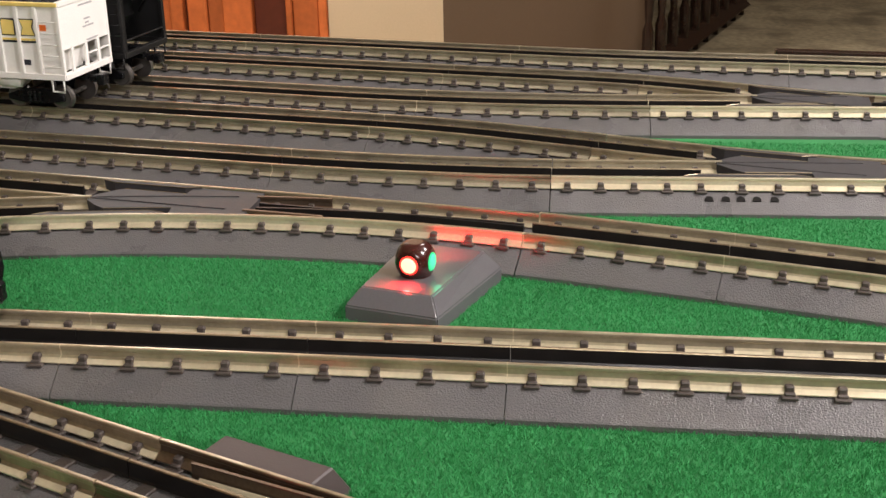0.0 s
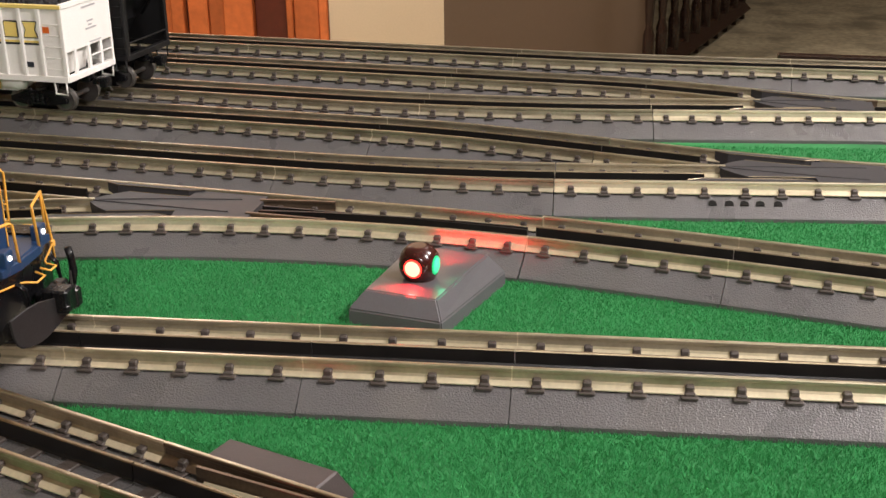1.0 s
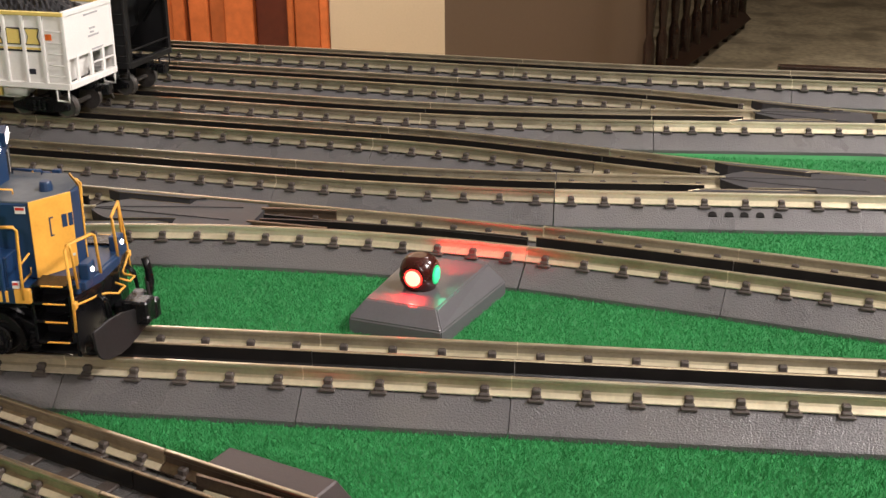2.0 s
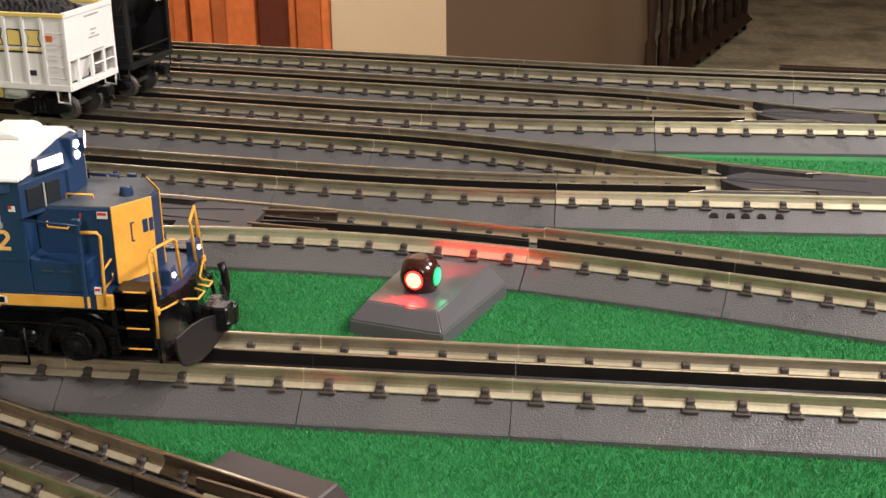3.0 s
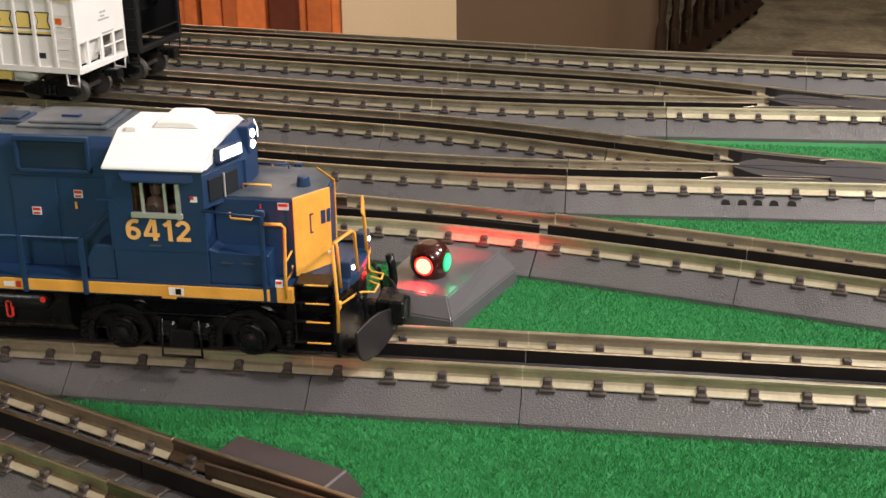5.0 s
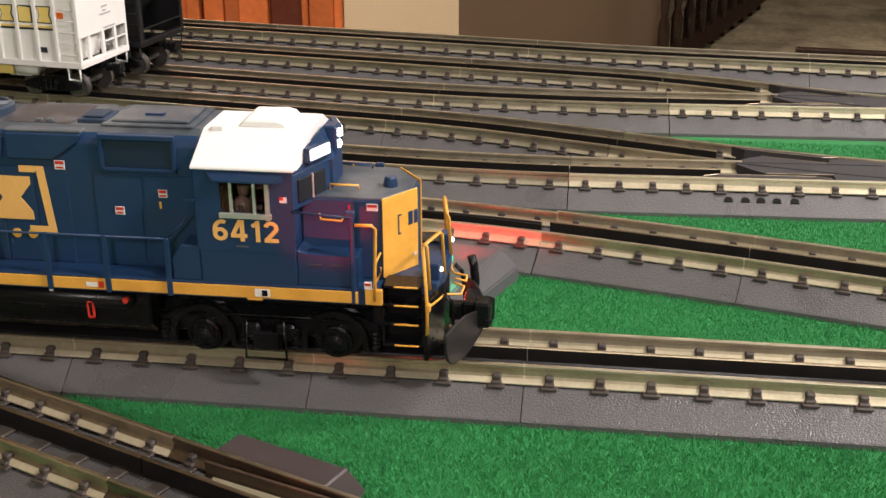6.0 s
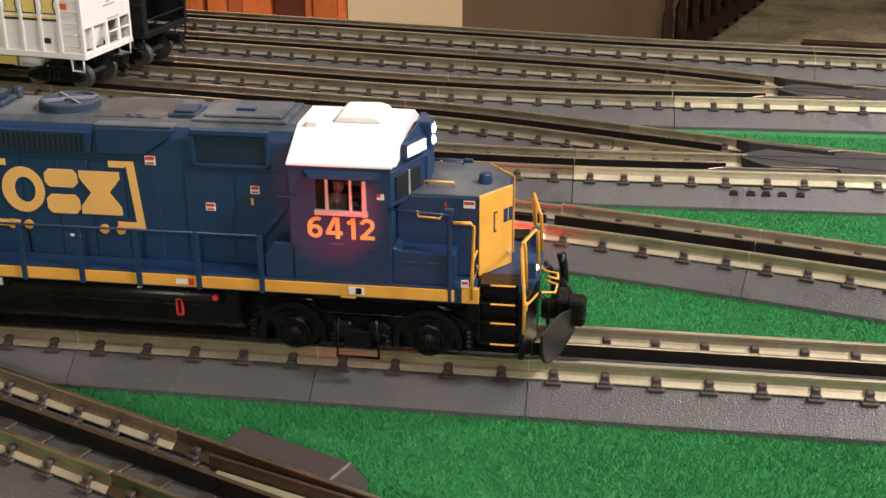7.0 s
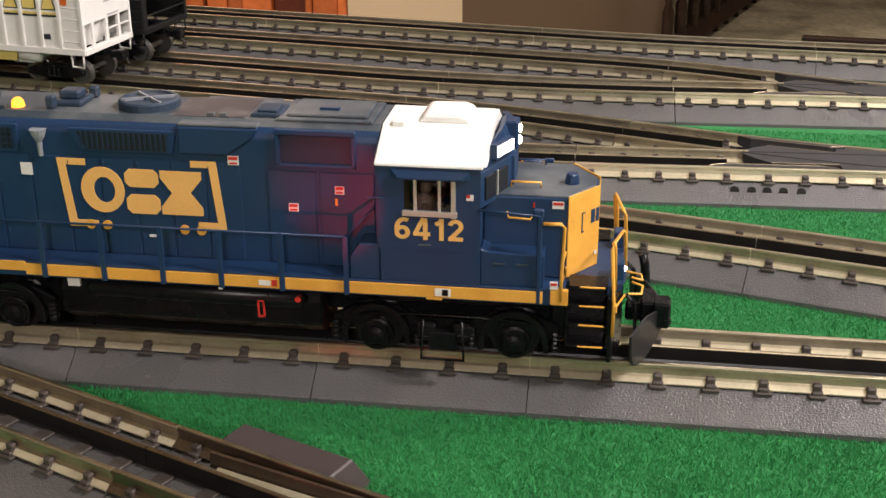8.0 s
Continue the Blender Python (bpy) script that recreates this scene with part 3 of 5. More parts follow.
YELLOW = material("chrome_yellow_paint", (0.82, 0.42, 0.068), 0.4, vary=0.08, scale=40, grain=900, bump=0.08, dirt=(0.50, 0.20, 0.02), dirt_scale=60, dirt_amount=0.35)
MARK_YELLOW = material("pale_yellow_lettering", (0.90, 0.50, 0.15), 0.45, vary=0.06, scale=60, grain=900, bump=0.05)
WHITE = material("white_cab_roof_paint", (0.86, 0.85, 0.82), 0.5, vary=0.03, scale=40, bump=0.05)
BLACK = material("black_running_gear", (0.006, 0.006, 0.007), 0.28, vary=0.3, scale=80, grain=900, bump=0.2, spec=0.25)
ROOF_BROWN = material("brown_weathered_roof", (0.032, 0.029, 0.035), 0.5, vary=0.3, scale=40, bump=0.15, dirt=(0.30, 0.29, 0.30), dirt_scale=50, dirt_amount=0.40)
DUSTY_BLUE = material("dusty_blue_fitting", (0.020, 0.038, 0.070), 0.6, vary=0.2, scale=50, grain=700, bump=0.1, dirt=(0.10, 0.11, 0.12), dirt_scale=60, dirt_amount=0.5)
HORN = material("pale_grey_metal_paint", (0.27, 0.29, 0.32), 0.4, vary=0.15, scale=60, bump=0.05)
GRILLE = material("dark_navy_louvre", (0.008, 0.020, 0.048), 0.45, vary=0.15, scale=40, bump=0.05)
INSIDE = material("tan_grey_cab_interior", (0.26, 0.23, 0.18), 0.6, vary=0.1, scale=60, bump=0.1)
SEAT = material("red_brown_seat_plastic", (0.20, 0.060, 0.030), 0.5, vary=0.15, scale=90, bump=0.1)
GREY_STEEL = material("dark_plow_paint", (0.016, 0.015, 0.016), 0.45, vary=0.25, scale=60, bump=0.1, spec=0.3)
WHEEL_BLACK = material("blackened_wheel", (0.014, 0.013, 0.013), 0.35, 0.3, vary=0.3, scale=90, bump=0.1, spec=0.3)
WHEEL = material("dull_steel_wheel", (0.16, 0.15, 0.14), 0.4, 0.8, vary=0.2, scale=90, bump=0.1)
SILVER = material("silver_window_frame", (0.60, 0.58, 0.56), 0.35, 0.6, vary=0.1, scale=80, bump=0.03)
# Shade inside openings is put into this flat near-black colour.
DARKNESS = material("opening_shade_paint", (0.006, 0.009, 0.014), 0.6, vary=0.2, bump=0.1)
RED_MARK = material("red_warning_decal", (0.60, 0.035, 0.025), 0.45, vary=0.08, bump=0)
WHITE_MARK = material("white_decal", (0.80, 0.78, 0.74), 0.45, vary=0.06, bump=0)
PANE = glass("tinted_cab_glass", (0.75, 0.82, 0.80))
LAMP_ON = glowing("lit_headlamp", (1.0, 0.90, 0.84), 9.0)
BOARD_ON = glowing("lit_number_board", (1.0, 0.90, 0.84), 2.6)
BEACON_ON = glowing("amber_beacon_glow", (1.0, 0.34, 0.03), 2.4)
MM = 0.001


def mbox(bm, x0, x1, y0, y1, z0, z1, bevel=0.3):
    box(bm, min(x0, x1) * MM, max(x0, x1) * MM, min(y0, y1) * MM, max(y0, y1) * MM, min(z0, z1) * MM, max(z0, z1) * MM, bevel * MM)


def mpart(name, boxes, mat, parent, label="", bevel=0.3):
    bm = bmesh.new()
    for b in boxes:
        mbox(bm, *b, bevel=bevel)
    return part(name, bm, mat, parent, label)


def mtube(name, points, r, mat, parent, label="", sides=6):
    bm = bmesh.new()
    tube(bm, [Vector(p) * MM for p in points], r * MM, sides)
    return part(name, bm, mat, parent, label, smooth=True)


def mprism(name, outline, place, mat, parent, label="", bevel=0.4):
    bm = bmesh.new()
    prism(bm, [(a * MM, b * MM) for a, b in outline], place, bevel * MM)
    return part(name, bm, mat, parent, label)


def xs(x0, x1):
    return along_x(x0 * MM, x1 * MM)


def ys(y0, y1):
    return along_y(y0 * MM, y1 * MM)


def zs(z0, z1):
    return along_z(z0 * MM, z1 * MM)


loco = thing("locomotive", "dark blue and yellow model diesel locomotive on the front track", "model locomotive", m=pose(0, MAIN_Y, RAIL_TOP))


def body():
    mpart("walkway", [(-338, -22, -32.5, 32.5, 30.5, 37.5), (-22, 0, -24, 24, 34.5, 38)], BLUE, loco, "blue side sill and walkway")
    for s in (-1, 1):
        stripe = mpart("side_stripe", [(-247, -31, s * 32.4, s * 33.1, 31.4, 36.4), (-330, -247, s * 32.4, s * 33.1, 33.0, 37.2)], YELLOW, loco, "yellow sill stripe", bevel=0.1)
        mpart("stripe_end", [(-28, -21, s * 31, s * 33.3, 31.0, 37.6)], YELLOW, loco, "yellow step end plate")
        mpart("decal", [(-74, -67.5, s * 33.0, s * 33.3, 32.2, 35.6)], WHITE_MARK, stripe, "white plate decal", bevel=0.05)
        mpart("decal", [(-71, -68.6, s * 33.2, s * 33.45, 32.6, 35.2)], BLACK, stripe, "black arrow mark", bevel=0.05)
        mpart("tag", [(-77.5, -71, s * 32.4, s * 33.1, 30.2, 31.5)], YELLOW, stripe)
    # long hood with chamfered top corners
    prof = [(-20, 37), (-20, 90.5), (-18.8, 93.2), (-14.5, 96.5), (14.5, 96.5), (18.8, 93.2), (20, 90.5), (20, 37)]
    hood = mprism("long_hood", prof, xs(-330, -98), BLUE, loco, "dark blue panelled engine hood", 0.5)
    mprism("hood_roof", [(-17, 94.6), (-14.2, 97.1), (14.2, 97.1), (17, 94.6)], xs(-329, -98), BLUE_TOP, loco, "dusty grey-blue hood roof", 0.2)
    for s in (-1, 1):
        # access doors, hinges and latches
        x = -326.0
        for w in (17, 17, 17, 15, 15, 15, 15, 15, 15, 15, 15, 15):
            if x + w > -146:
                break
            mpart("hood_door", [(x + 0.4, x + w - 0.4, s * 19.6, s * 20.5, 37.8, 80)], BLUE, hood, bevel=0.25)
            if x > -270:
                for z in (45, 76.5):
                    mpart("hinge", [(x + 1.0, x + 1.9, s * 20.4, s * 20.9, z, z + 2.2)], BLUE, hood, bevel=0.2)
            x += w
        mpart("hood_door", [(-144, -124, s * 19.6, s * 20.5, 37.8, 78)], BLUE, hood)
        mpart("hood_door", [(-122.5, -100, s * 19.6, s * 20.5, 37.8, 78)], BLUE, hood)
        # intake grille, sloped outwards
        grille = mprism("intake_grille", [(-227, 92.5), (-181, 92.5), (-183, 83), (-221, 83)], ys(s * 19.4, s * 21.6), BLUE, loco, "blue louvred intake grille", 0.3)
        mprism("recess_shade", [(-223, 91.5), (-184, 91.5), (-185.5, 84), (-219, 84)], ys(s * 21.4, s * 21.75), DARKNESS, grille, "dark plate standing for the shade inside the grille", 0.0)
        for i in range(17):
            x = -221.5 + i * 2.25
            mpart("slat", [(x, x + 0.9, s * 21.6, s * 22.0, 84.3, 91.3)], GRILLE, grille, bevel=0.1)
        mprism("side_pod", [(-180, 95), (-147, 95), (-149, 91), (-160, 83.5), (-180, 83.5)], ys(s * 17, s * 22), BLUE, loco, "blue blower housing", 0.6)
        mprism("pod_top", [(-180, 95.0), (-147, 95.0), (-147, 96.2), (-180, 96.2)], ys(s * 15, s * 21), BLUE_TOP, loco, "dusty pod top", 0.4)
        # radiator screen
        screen = mpart("radiator_screen", [(-300, -249, s * 19.5, s * 20.8, 81, 93)], BLUE, loco, "radiator screen with fine mesh")
        mpart("recess_shade", [(-298, -251, s * 20.6, s * 20.95, 82.5, 91.5)], DARKNESS, screen, "dark plate standing for the shade behind the mesh")
        for i in range(20):
            mpart("bar", [(-297.5 + i * 2.4, -296.7 + i * 2.4, s * 20.9, s * 21.3, 82.6, 91.4)], GRILLE, screen, bevel=0.08)
        for z in (84.5, 87, 89.5):
            mpart("bar", [(-298, -251, s * 21.0, s * 21.4, z, z + 0.5)], GRILLE, screen, bevel=0.08)
        # filter opening behind the cab
        vent = mpart("filter_frame", [(-140, -107.2, s * 19.5, s * 22, 93.2, 95.4), (-140, -107.2, s * 19.5, s * 21.6, 79.6, 81.2),
                                      (-140, -138.2, s * 19.5, s * 21.6, 80, 94), (-109, -107.2, s * 19.5, s * 21.6, 80, 94)], BLUE, loco, "blue filter frame")
        # Navy plate on the hood gives the filter opening its shade by colour.
        mpart("recess_shade", [(-139, -108, s * 19.8, s * 20.35, 81, 93.4)], GRILLE, vent, "dark navy plate standing for the shaded filter opening")
        # battery box and cab base
        mprism("battery_box", [(-108.5, 37.5), (-108.5, 47), (-104.5, 52.8), (-96.2, 52.8), (-96.2, 37.5)], ys(s * 20, s * 32), BLUE, loco, "blue battery box with sloped end")
        mpart("cab_base", [(-96, -56, s * 20, s * 32.4, 37.4, 51.6)], BLUE, loco, "blue cabinet below the cab")
        nosebox = mprism("nose_cabinet", [(-56, 37.4), (-56, 53), (-52.5, 51), (-31, 51), (-31, 37.4)], ys(s * 20, s * 31.5), BLUE, loco, "blue equipment cabinet beside the nose")
        mpart("latch", [(-51, -46, s * 31.4, s * 31.9, 46.6, 47.3)], BLUE_TOP, nosebox, bevel=0.05)
        mpart("latch", [(-42, -37, s * 31.4, s * 31.9, 46.6, 47.3)], BLUE_TOP, nosebox, bevel=0.05)
    mpart("cab_floor", [(-97, -31, -20, 20, 37, 51)], BLUE, loco, "blue cab floor")
    mprism("long_hood_end", [(-20, 37), (-20, 88), (-14, 96), (14, 96), (20, 88), (20, 37)], xs(-333, -329.5), BLUE, loco, "blue hood end wall")


def cab():
    x0, x1, z0, z1 = -96.3, -56.0, 51.4, 87
    wx0, wx1, wz0, wz1 = -86.0, -66.4, 68.0, 81.4
    for s in (-1, 1):
        y0, y1 = s * 30.9, s * 32.6
        bm = bmesh.new()
        loops = [[bm.verts.new(Vector((x, y, z)) * MM) for x, z in ring] for y in (y0, y1) for ring in (((x0, z0), (x1, z0), (x1, z1), (x0, z1)), ((wx0, wz0), (wx1, wz0), (wx1, wz1), (wx0, wz1)))]
        for a, b in ((0, 1), (2, 3), (0, 2), (1, 3)):
            for k in range(4):
                bm.faces.new((loops[a][k], loops[a][(k + 1) % 4], loops[b][(k + 1) % 4], loops[b][k]))
        wall = part("cab_wall", bm, BLUE, loco, "blue cab side wall")
        bm = bmesh.new()
        ends = [[bm.verts.new(Vector((x, s * y, z)) * MM) for x, y, z in ((x0, 32.4, 85.4), (x1, 35.2, 82.4), (x1, 35.2, 81.6), (x0, 32.4, 81.6))] for x0, x1 in ((-91.5, -88.0), (-59.5, -63.0))]
        for k in range(4):
            bm.faces.new((ends[0][k], ends[0][(k + 1) % 4], ends[1][(k + 1) % 4], ends[1][k]))
        bm.faces.new(ends[0])
        bm.faces.new(ends[1][::-1])
        part("rain_visor", bm, BLUE, wall, "blue sloped visor over the window")
        mpart("cab_front_side", [(-58.2, -56.2, s * 19.5, s * 32.4, 51.6, 71.5)], BLUE, loco, "blue lower front of the cab", 0.2)
        frame_ = mpart("window_frame", [(-86.6, -65.0, s * 32.2, s * 33.8, 66.0, 68.2), (-82.2, -80.9, s * 31.8, s * 33.2, 66.2, 81.4),
                                        (-72.6, -71.4, s * 31.8, s * 33.2, 66.2, 81.4), (-67.4, -65.6, s * 32.2, s * 33.7, 65.5, 81.0)], SILVER, wall, "silver window frame", bevel=0.15)
        pane = mpart("pane", [(-85.9, -82.0, s * 31.3, s * 31.7, 66.4, 81.2)], PANE, wall, "sliding cab window pane", bevel=0)
        pane.visible_shadow = False
        mpart("grab_iron", [(-101, -94, s * 33.2, s * 33.9, 72.6, 73.3)], BLUE, wall, bevel=0.1)
        mpart("decal", [(-61.5, -58.6, s * 32.5, s * 32.8, 73.2, 75.6)], WHITE_MARK, wall, "small flag decal", bevel=0)
        mpart("decal", [(-61.5, -60.0, s * 32.7, s * 32.9, 74.3, 75.6)], RED_MARK, wall, bevel=0)
        mpart("plate", [(-80.5, -75.5, s * 32.5, s * 32.8, 53.4, 54.1)], BLUE_TOP, wall, bevel=0)
    mpart("cab_back", [(-97.8, -96.3, -30.8, 30.8, 51.4, 87)], BLUE, loco, "blue rear cab wall")
    # front wall, bent forward towards the middle, in facets
    plan = [(-56.0, -32.6), (-46.2, -9), (-45.0, -9), (-45.0, 9), (-46.2, 9), (-56.0, 32.6), (-57.2, 32.0), (-48.0, 7), (-48.0, -7), (-57.2, -32.0)]
    front = mprism("cab_front", plan, zs(70, 84.5), BLUE, loco, "blue cab front wall", 0.2)
    hat = [(-60.0, -32.6), (-56.4, -32.6), (-46.0, -10), (-44.6, -7), (-44.6, 7), (-46.0, 10), (-56.4, 32.6), (-60.0, 32.6)]
    bm = bmesh.new()
    low = [bm.verts.new(Vector((a, b, 84.4)) * MM) for a, b in hat]
    tops = [(-58, -30, 88), (-55.4, -30, 88), (-50.0, -10.5, 96.0), (-49.6, -7, 97.0), (-49.6, 7, 97.0), (-50.0, 10.5, 96.0), (-55.4, 30, 88), (-58, 30, 88)]
    high = [bm.verts.new(Vector(p) * MM) for p in tops]
    bm.faces.new(low)
    bm.faces.new(high[::-1])
    for i in range(8):
        bm.faces.new((low[i], low[(i + 1) % 8], high[(i + 1) % 8], high[i]))
    part("cab_brow", bm, BLUE, loco, "blue brow above the cab windows")
    for s in (-1, 1):
        # number boards, front windows with dark glass, set into the bent wall
        a = math.atan2(9.8, 23.6)
        m = Matrix.Translation(Vector((-51.1, s * 20.8, 0)) * MM) @ Matrix.Rotation(s * a, 4, "Z")

        def facing(name, y0, y1, z0, z1, d, mat, parent, label, x=0.0):
            bm = bmesh.new()
            lo, hi = sorted((-s * y0 * MM, -s * y1 * MM))
            box(bm, (x - d) * MM, (x + d) * MM, lo, hi, z0 * MM, z1 * MM, 0.15 * MM, m)
            return part(name, bm, mat, parent, label)
        facing("front_window", -9.5, -1.5, 72.5, 82.0, 0.45, DARKNESS, front, "dark front window", 0.3)
        facing("front_window", 1.0, 8.5, 72.5, 82.0, 0.45, DARKNESS, front, "dark front window", 0.3)
        facing("window_post", -0.6, 0.3, 72.0, 82.4, 0.4, SILVER, front, "silver window post", 0.6)
        board_frame = facing("number_board", -3.2, 11.4, 87.0, 93.2, 1.4, BLUE, loco, "number board housing", 0.2)
        facing("lit_face", -2.4, 10.6, 88.2, 92.6, 0.5, BOARD_ON, board_frame, "white lit number board", 1.6)
    lamp_box = mpart("headlamp_housing", [(-50, -44.2, -4.2, 4.2, 85.0, 97.0)], BLUE, loco, "headlamp housing on the brow", 0.6)
    for y, z in ((0.0, 93.4), (0.0, 88.6)):
        bm = bmesh.new()
        lathe(bm, [(1.8 * MM, -45.0 * MM), (1.8 * MM, -43.6 * MM), (0.9 * MM, -43.0 * MM)], (0, y * MM, z * MM), "x", 16)
        part("headlamp", bm, LAMP_ON, lamp_box, "lit white headlamp")
    # roof
    roof = mprism("cab_roof", [(-33.6, 85.9), (-33.4, 87.2), (-13.2, 97.4), (13.2, 97.4), (33.4, 87.2), (33.6, 85.9), (31, 86.6), (-31, 86.6)], xs(-97.5, -55.0), WHITE, loco, "white painted cab roof", 0.4)
    bm = bmesh.new()
    prism(bm, [(-84 * MM, 97 * MM), (-81 * MM, 100.4 * MM), (-67 * MM, 100.6 * MM), (-63.5 * MM, 99.4 * MM), (-62.5 * MM, 97 * MM)], ys(-11, 11), 0.8 * MM)
    part("roof_box", bm, WHITE, roof, "white rounded roof unit")
    mpart("roof_vent", [(-93.5, -88.5, -15.0, -9, 94, 98.6)], WHITE, roof, "small roof vent")
    mprism("roof_front", [(-33.3, 87.0), (-13.2, 97.3), (13.2, 97.3), (33.3, 87.0)], xs(-55.0, -53.6), WHITE, roof, "roof edge", 0.3)
    # lining, seats and a seated figure
    mpart("cab_lining", [(-95.8, -57, 30.0, 30.8, 51.2, 67.6), (-96.2, -95.6, -30, 30, 51.2, 86), (-95.8, -58, -30, 30, 51.0, 51.5)], INSIDE, loco, "tan-grey cab lining", 0)
    mpart("control_stand", [(-66, -60, -22, -6, 51.4, 70), (-68.5, -65.5, -21, -9, 64, 70.5)], INSIDE, loco, "tan-grey control stand", 0.6)
    for s in (-1, 1):
        mpart("seat", [(-87, -77, s * 16, s * 28, 55, 61), (-89.5, -86.5, s * 16, s * 28, 58, 78)], SEAT, loco, "red-brown cab seat", 0.8)
    bm = bmesh.new()
    at = (-79 * MM, -25.0 * MM, 0)
    lathe(bm, [(1.5 * MM, 58 * MM), (4.4 * MM, 60 * MM), (4.2 * MM, 65 * MM), (4.6 * MM, 69 * MM), (3.6 * MM, 71.6 * MM), (1.5 * MM, 72.6 * MM), (1.5 * MM, 73.2 * MM)], at, sides=12)
    lathe(bm, [(1.2 * MM, 73 * MM), (2.4 * MM, 74.2 * MM), (2.6 * MM, 76.2 * MM), (2.7 * MM, 77.4 * MM), (2.3 * MM, 78.8 * MM), (1.0 * MM, 79.6 * MM)], (at[0] + 0.6 * MM, at[1], 0), sides=12)
    box(bm, at[0] + 1.5 * MM, at[0] + 4.6 * MM, at[1] - 2 * MM, at[1] + 2 * MM, 77.4 * MM, 78.0 * MM, 0.2 * MM)
    for d in (-4.2, 4.2):
        tube(bm, [Vector((-79, -25 + d, 70)) * MM, Vector((-77.4, -25 + d * 1.2, 65.2)) * MM, Vector((-72.0, -25 + d * 0.7, 67.2)) * MM], 1.3 * MM, 8)
        tube(bm, [Vector((-79, -25 + d * 0.5, 60.6)) * MM, Vector((-70.5, -25 + d * 0.5, 61)) * MM, Vector((-69.5, -25 + d * 0.5, 53)) * MM], 1.7 * MM, 8)
    part("figurine", bm, material("dark_toy_plastic", (0.11, 0.070, 0.052), 0.4, vary=0.6, scale=150, bump=0.1), loco, "small dark plastic toy driver", smooth=True)


def nose():
    plan = [(-56, -21), (-22.4, -21), (-11.2, -5.2), (-11.2, 5.2), (-22.4, 21), (-56, 21)]
    bm = bmesh.new()
    prism(bm, [(a * MM, b * MM) for a, b in plan], zs(37.6, 71.6), 0.6 * MM)
    hood = part("short_hood", bm, BLUE, loco, "blue low nose")
    top = [(-57, -20.4), (-22.8, -20.4), (-12.2, -5.0), (-12.2, 5.0), (-22.8, 20.4), (-57, 20.4)]
    mprism("nose_top", top, zs(71.4, 72.4), BLUE_TOP, loco, "dusty grey-blue nose top", 0.3)
    for s in (-1, 1):
        # yellow front facets
        nrm = Vector((15.8, s * 11.2, 0)).normalized()
        a, b = Vector((-22.7, s * 21.2, 0)), Vector((-11.0, s * 4.9, 0))
        bm = bmesh.new()
        prism(bm, [(0, 38.2), (1, 38.2), (1, 72.5), (0, 72.5)], lambda u, z, k: (a.lerp(b, u) + nrm * (0.55 if k else 0.0) + Vector((0, 0, z))) * MM, 0.12 * MM)
        face = part("nose_front", bm, YELLOW, loco, "yellow nose front panel")

        def on_face(name, u0, u1, z0, z1, mat, label, h=0.75):
            bm = bmesh.new()
            prism(bm, [(u0, z0), (u1, z0), (u1, z1), (u0, z1)], lambda u, z, k: (a.lerp(b, u) + nrm * (h if k else 0.4) + Vector((0, 0, z))) * MM)
            return part(name, bm, mat, face, label)
        for r in ((0.42, 0.45, 55, 63.5), (0.42, 0.52, 63, 63.6), (0.42, 0.50, 55, 55.6)):
            on_face("emblem_bracket", *r, BLUE, "dark blue bracket mark")
        for r in ((0.72, 0.84, 57.6, 63.4), (0.88, 0.98, 57.6, 63.4)):
            on_face("emblem_mark", *r, BLUE, "dark blue emblem bars")
        on_face("nose_lamp", 0.86, 0.94, 43.4, 44.6, WHITE_MARK, "white label", 0.85)
        # rails on the nose
        mtube("grab_iron", [(-45.6, s * 32.2, 69.4), (-45.0, s * 33.4, 67.4), (-36.4, s * 33.4, 67.0), (-35.8, s * 32.2, 68.6)], 0.45, YELLOW, hood, "yellow grab iron")
        mpart("decal", [(-28.8, -24.2, s * 20.9, s * 21.4, 67.3, 70.3)], WHITE_MARK, hood, "red and white label", 0)
        mpart("decal", [(-28.5, -24.5, s * 21.3, s * 21.55, 68.8, 70.0)], RED_MARK, hood, "", 0)
        mpart("decal", [(-36.4, -35.7, s * 20.9, s * 21.4, 67.4, 69.4)], RED_MARK, hood, "", 0)
    bm = bmesh.new()
    lathe(bm, [(3.0 * MM, 72 * MM), (3.0 * MM, 73.2 * MM), (2.5 * MM, 76 * MM), (2.1 * MM, 76.6 * MM)], (-22 * MM, -4 * MM, 0), sides=14)
    part("brake_stand", bm, BLUE, loco, "small round nose fitting")
    mtube("grab_iron", [(-46, -11, 72.2), (-46, -11, 74.4), (-34, -11, 74.4), (-34, -11, 72.2)], 0.45, YELLOW, hood, "yellow grab iron")
    mtube("grab_iron", [(-48, 18, 72.2), (-48, 18, 74.4), (-34, 18, 74.4), (-34, 18, 72.2)], 0.45, BLUE, hood, "blue grab iron")


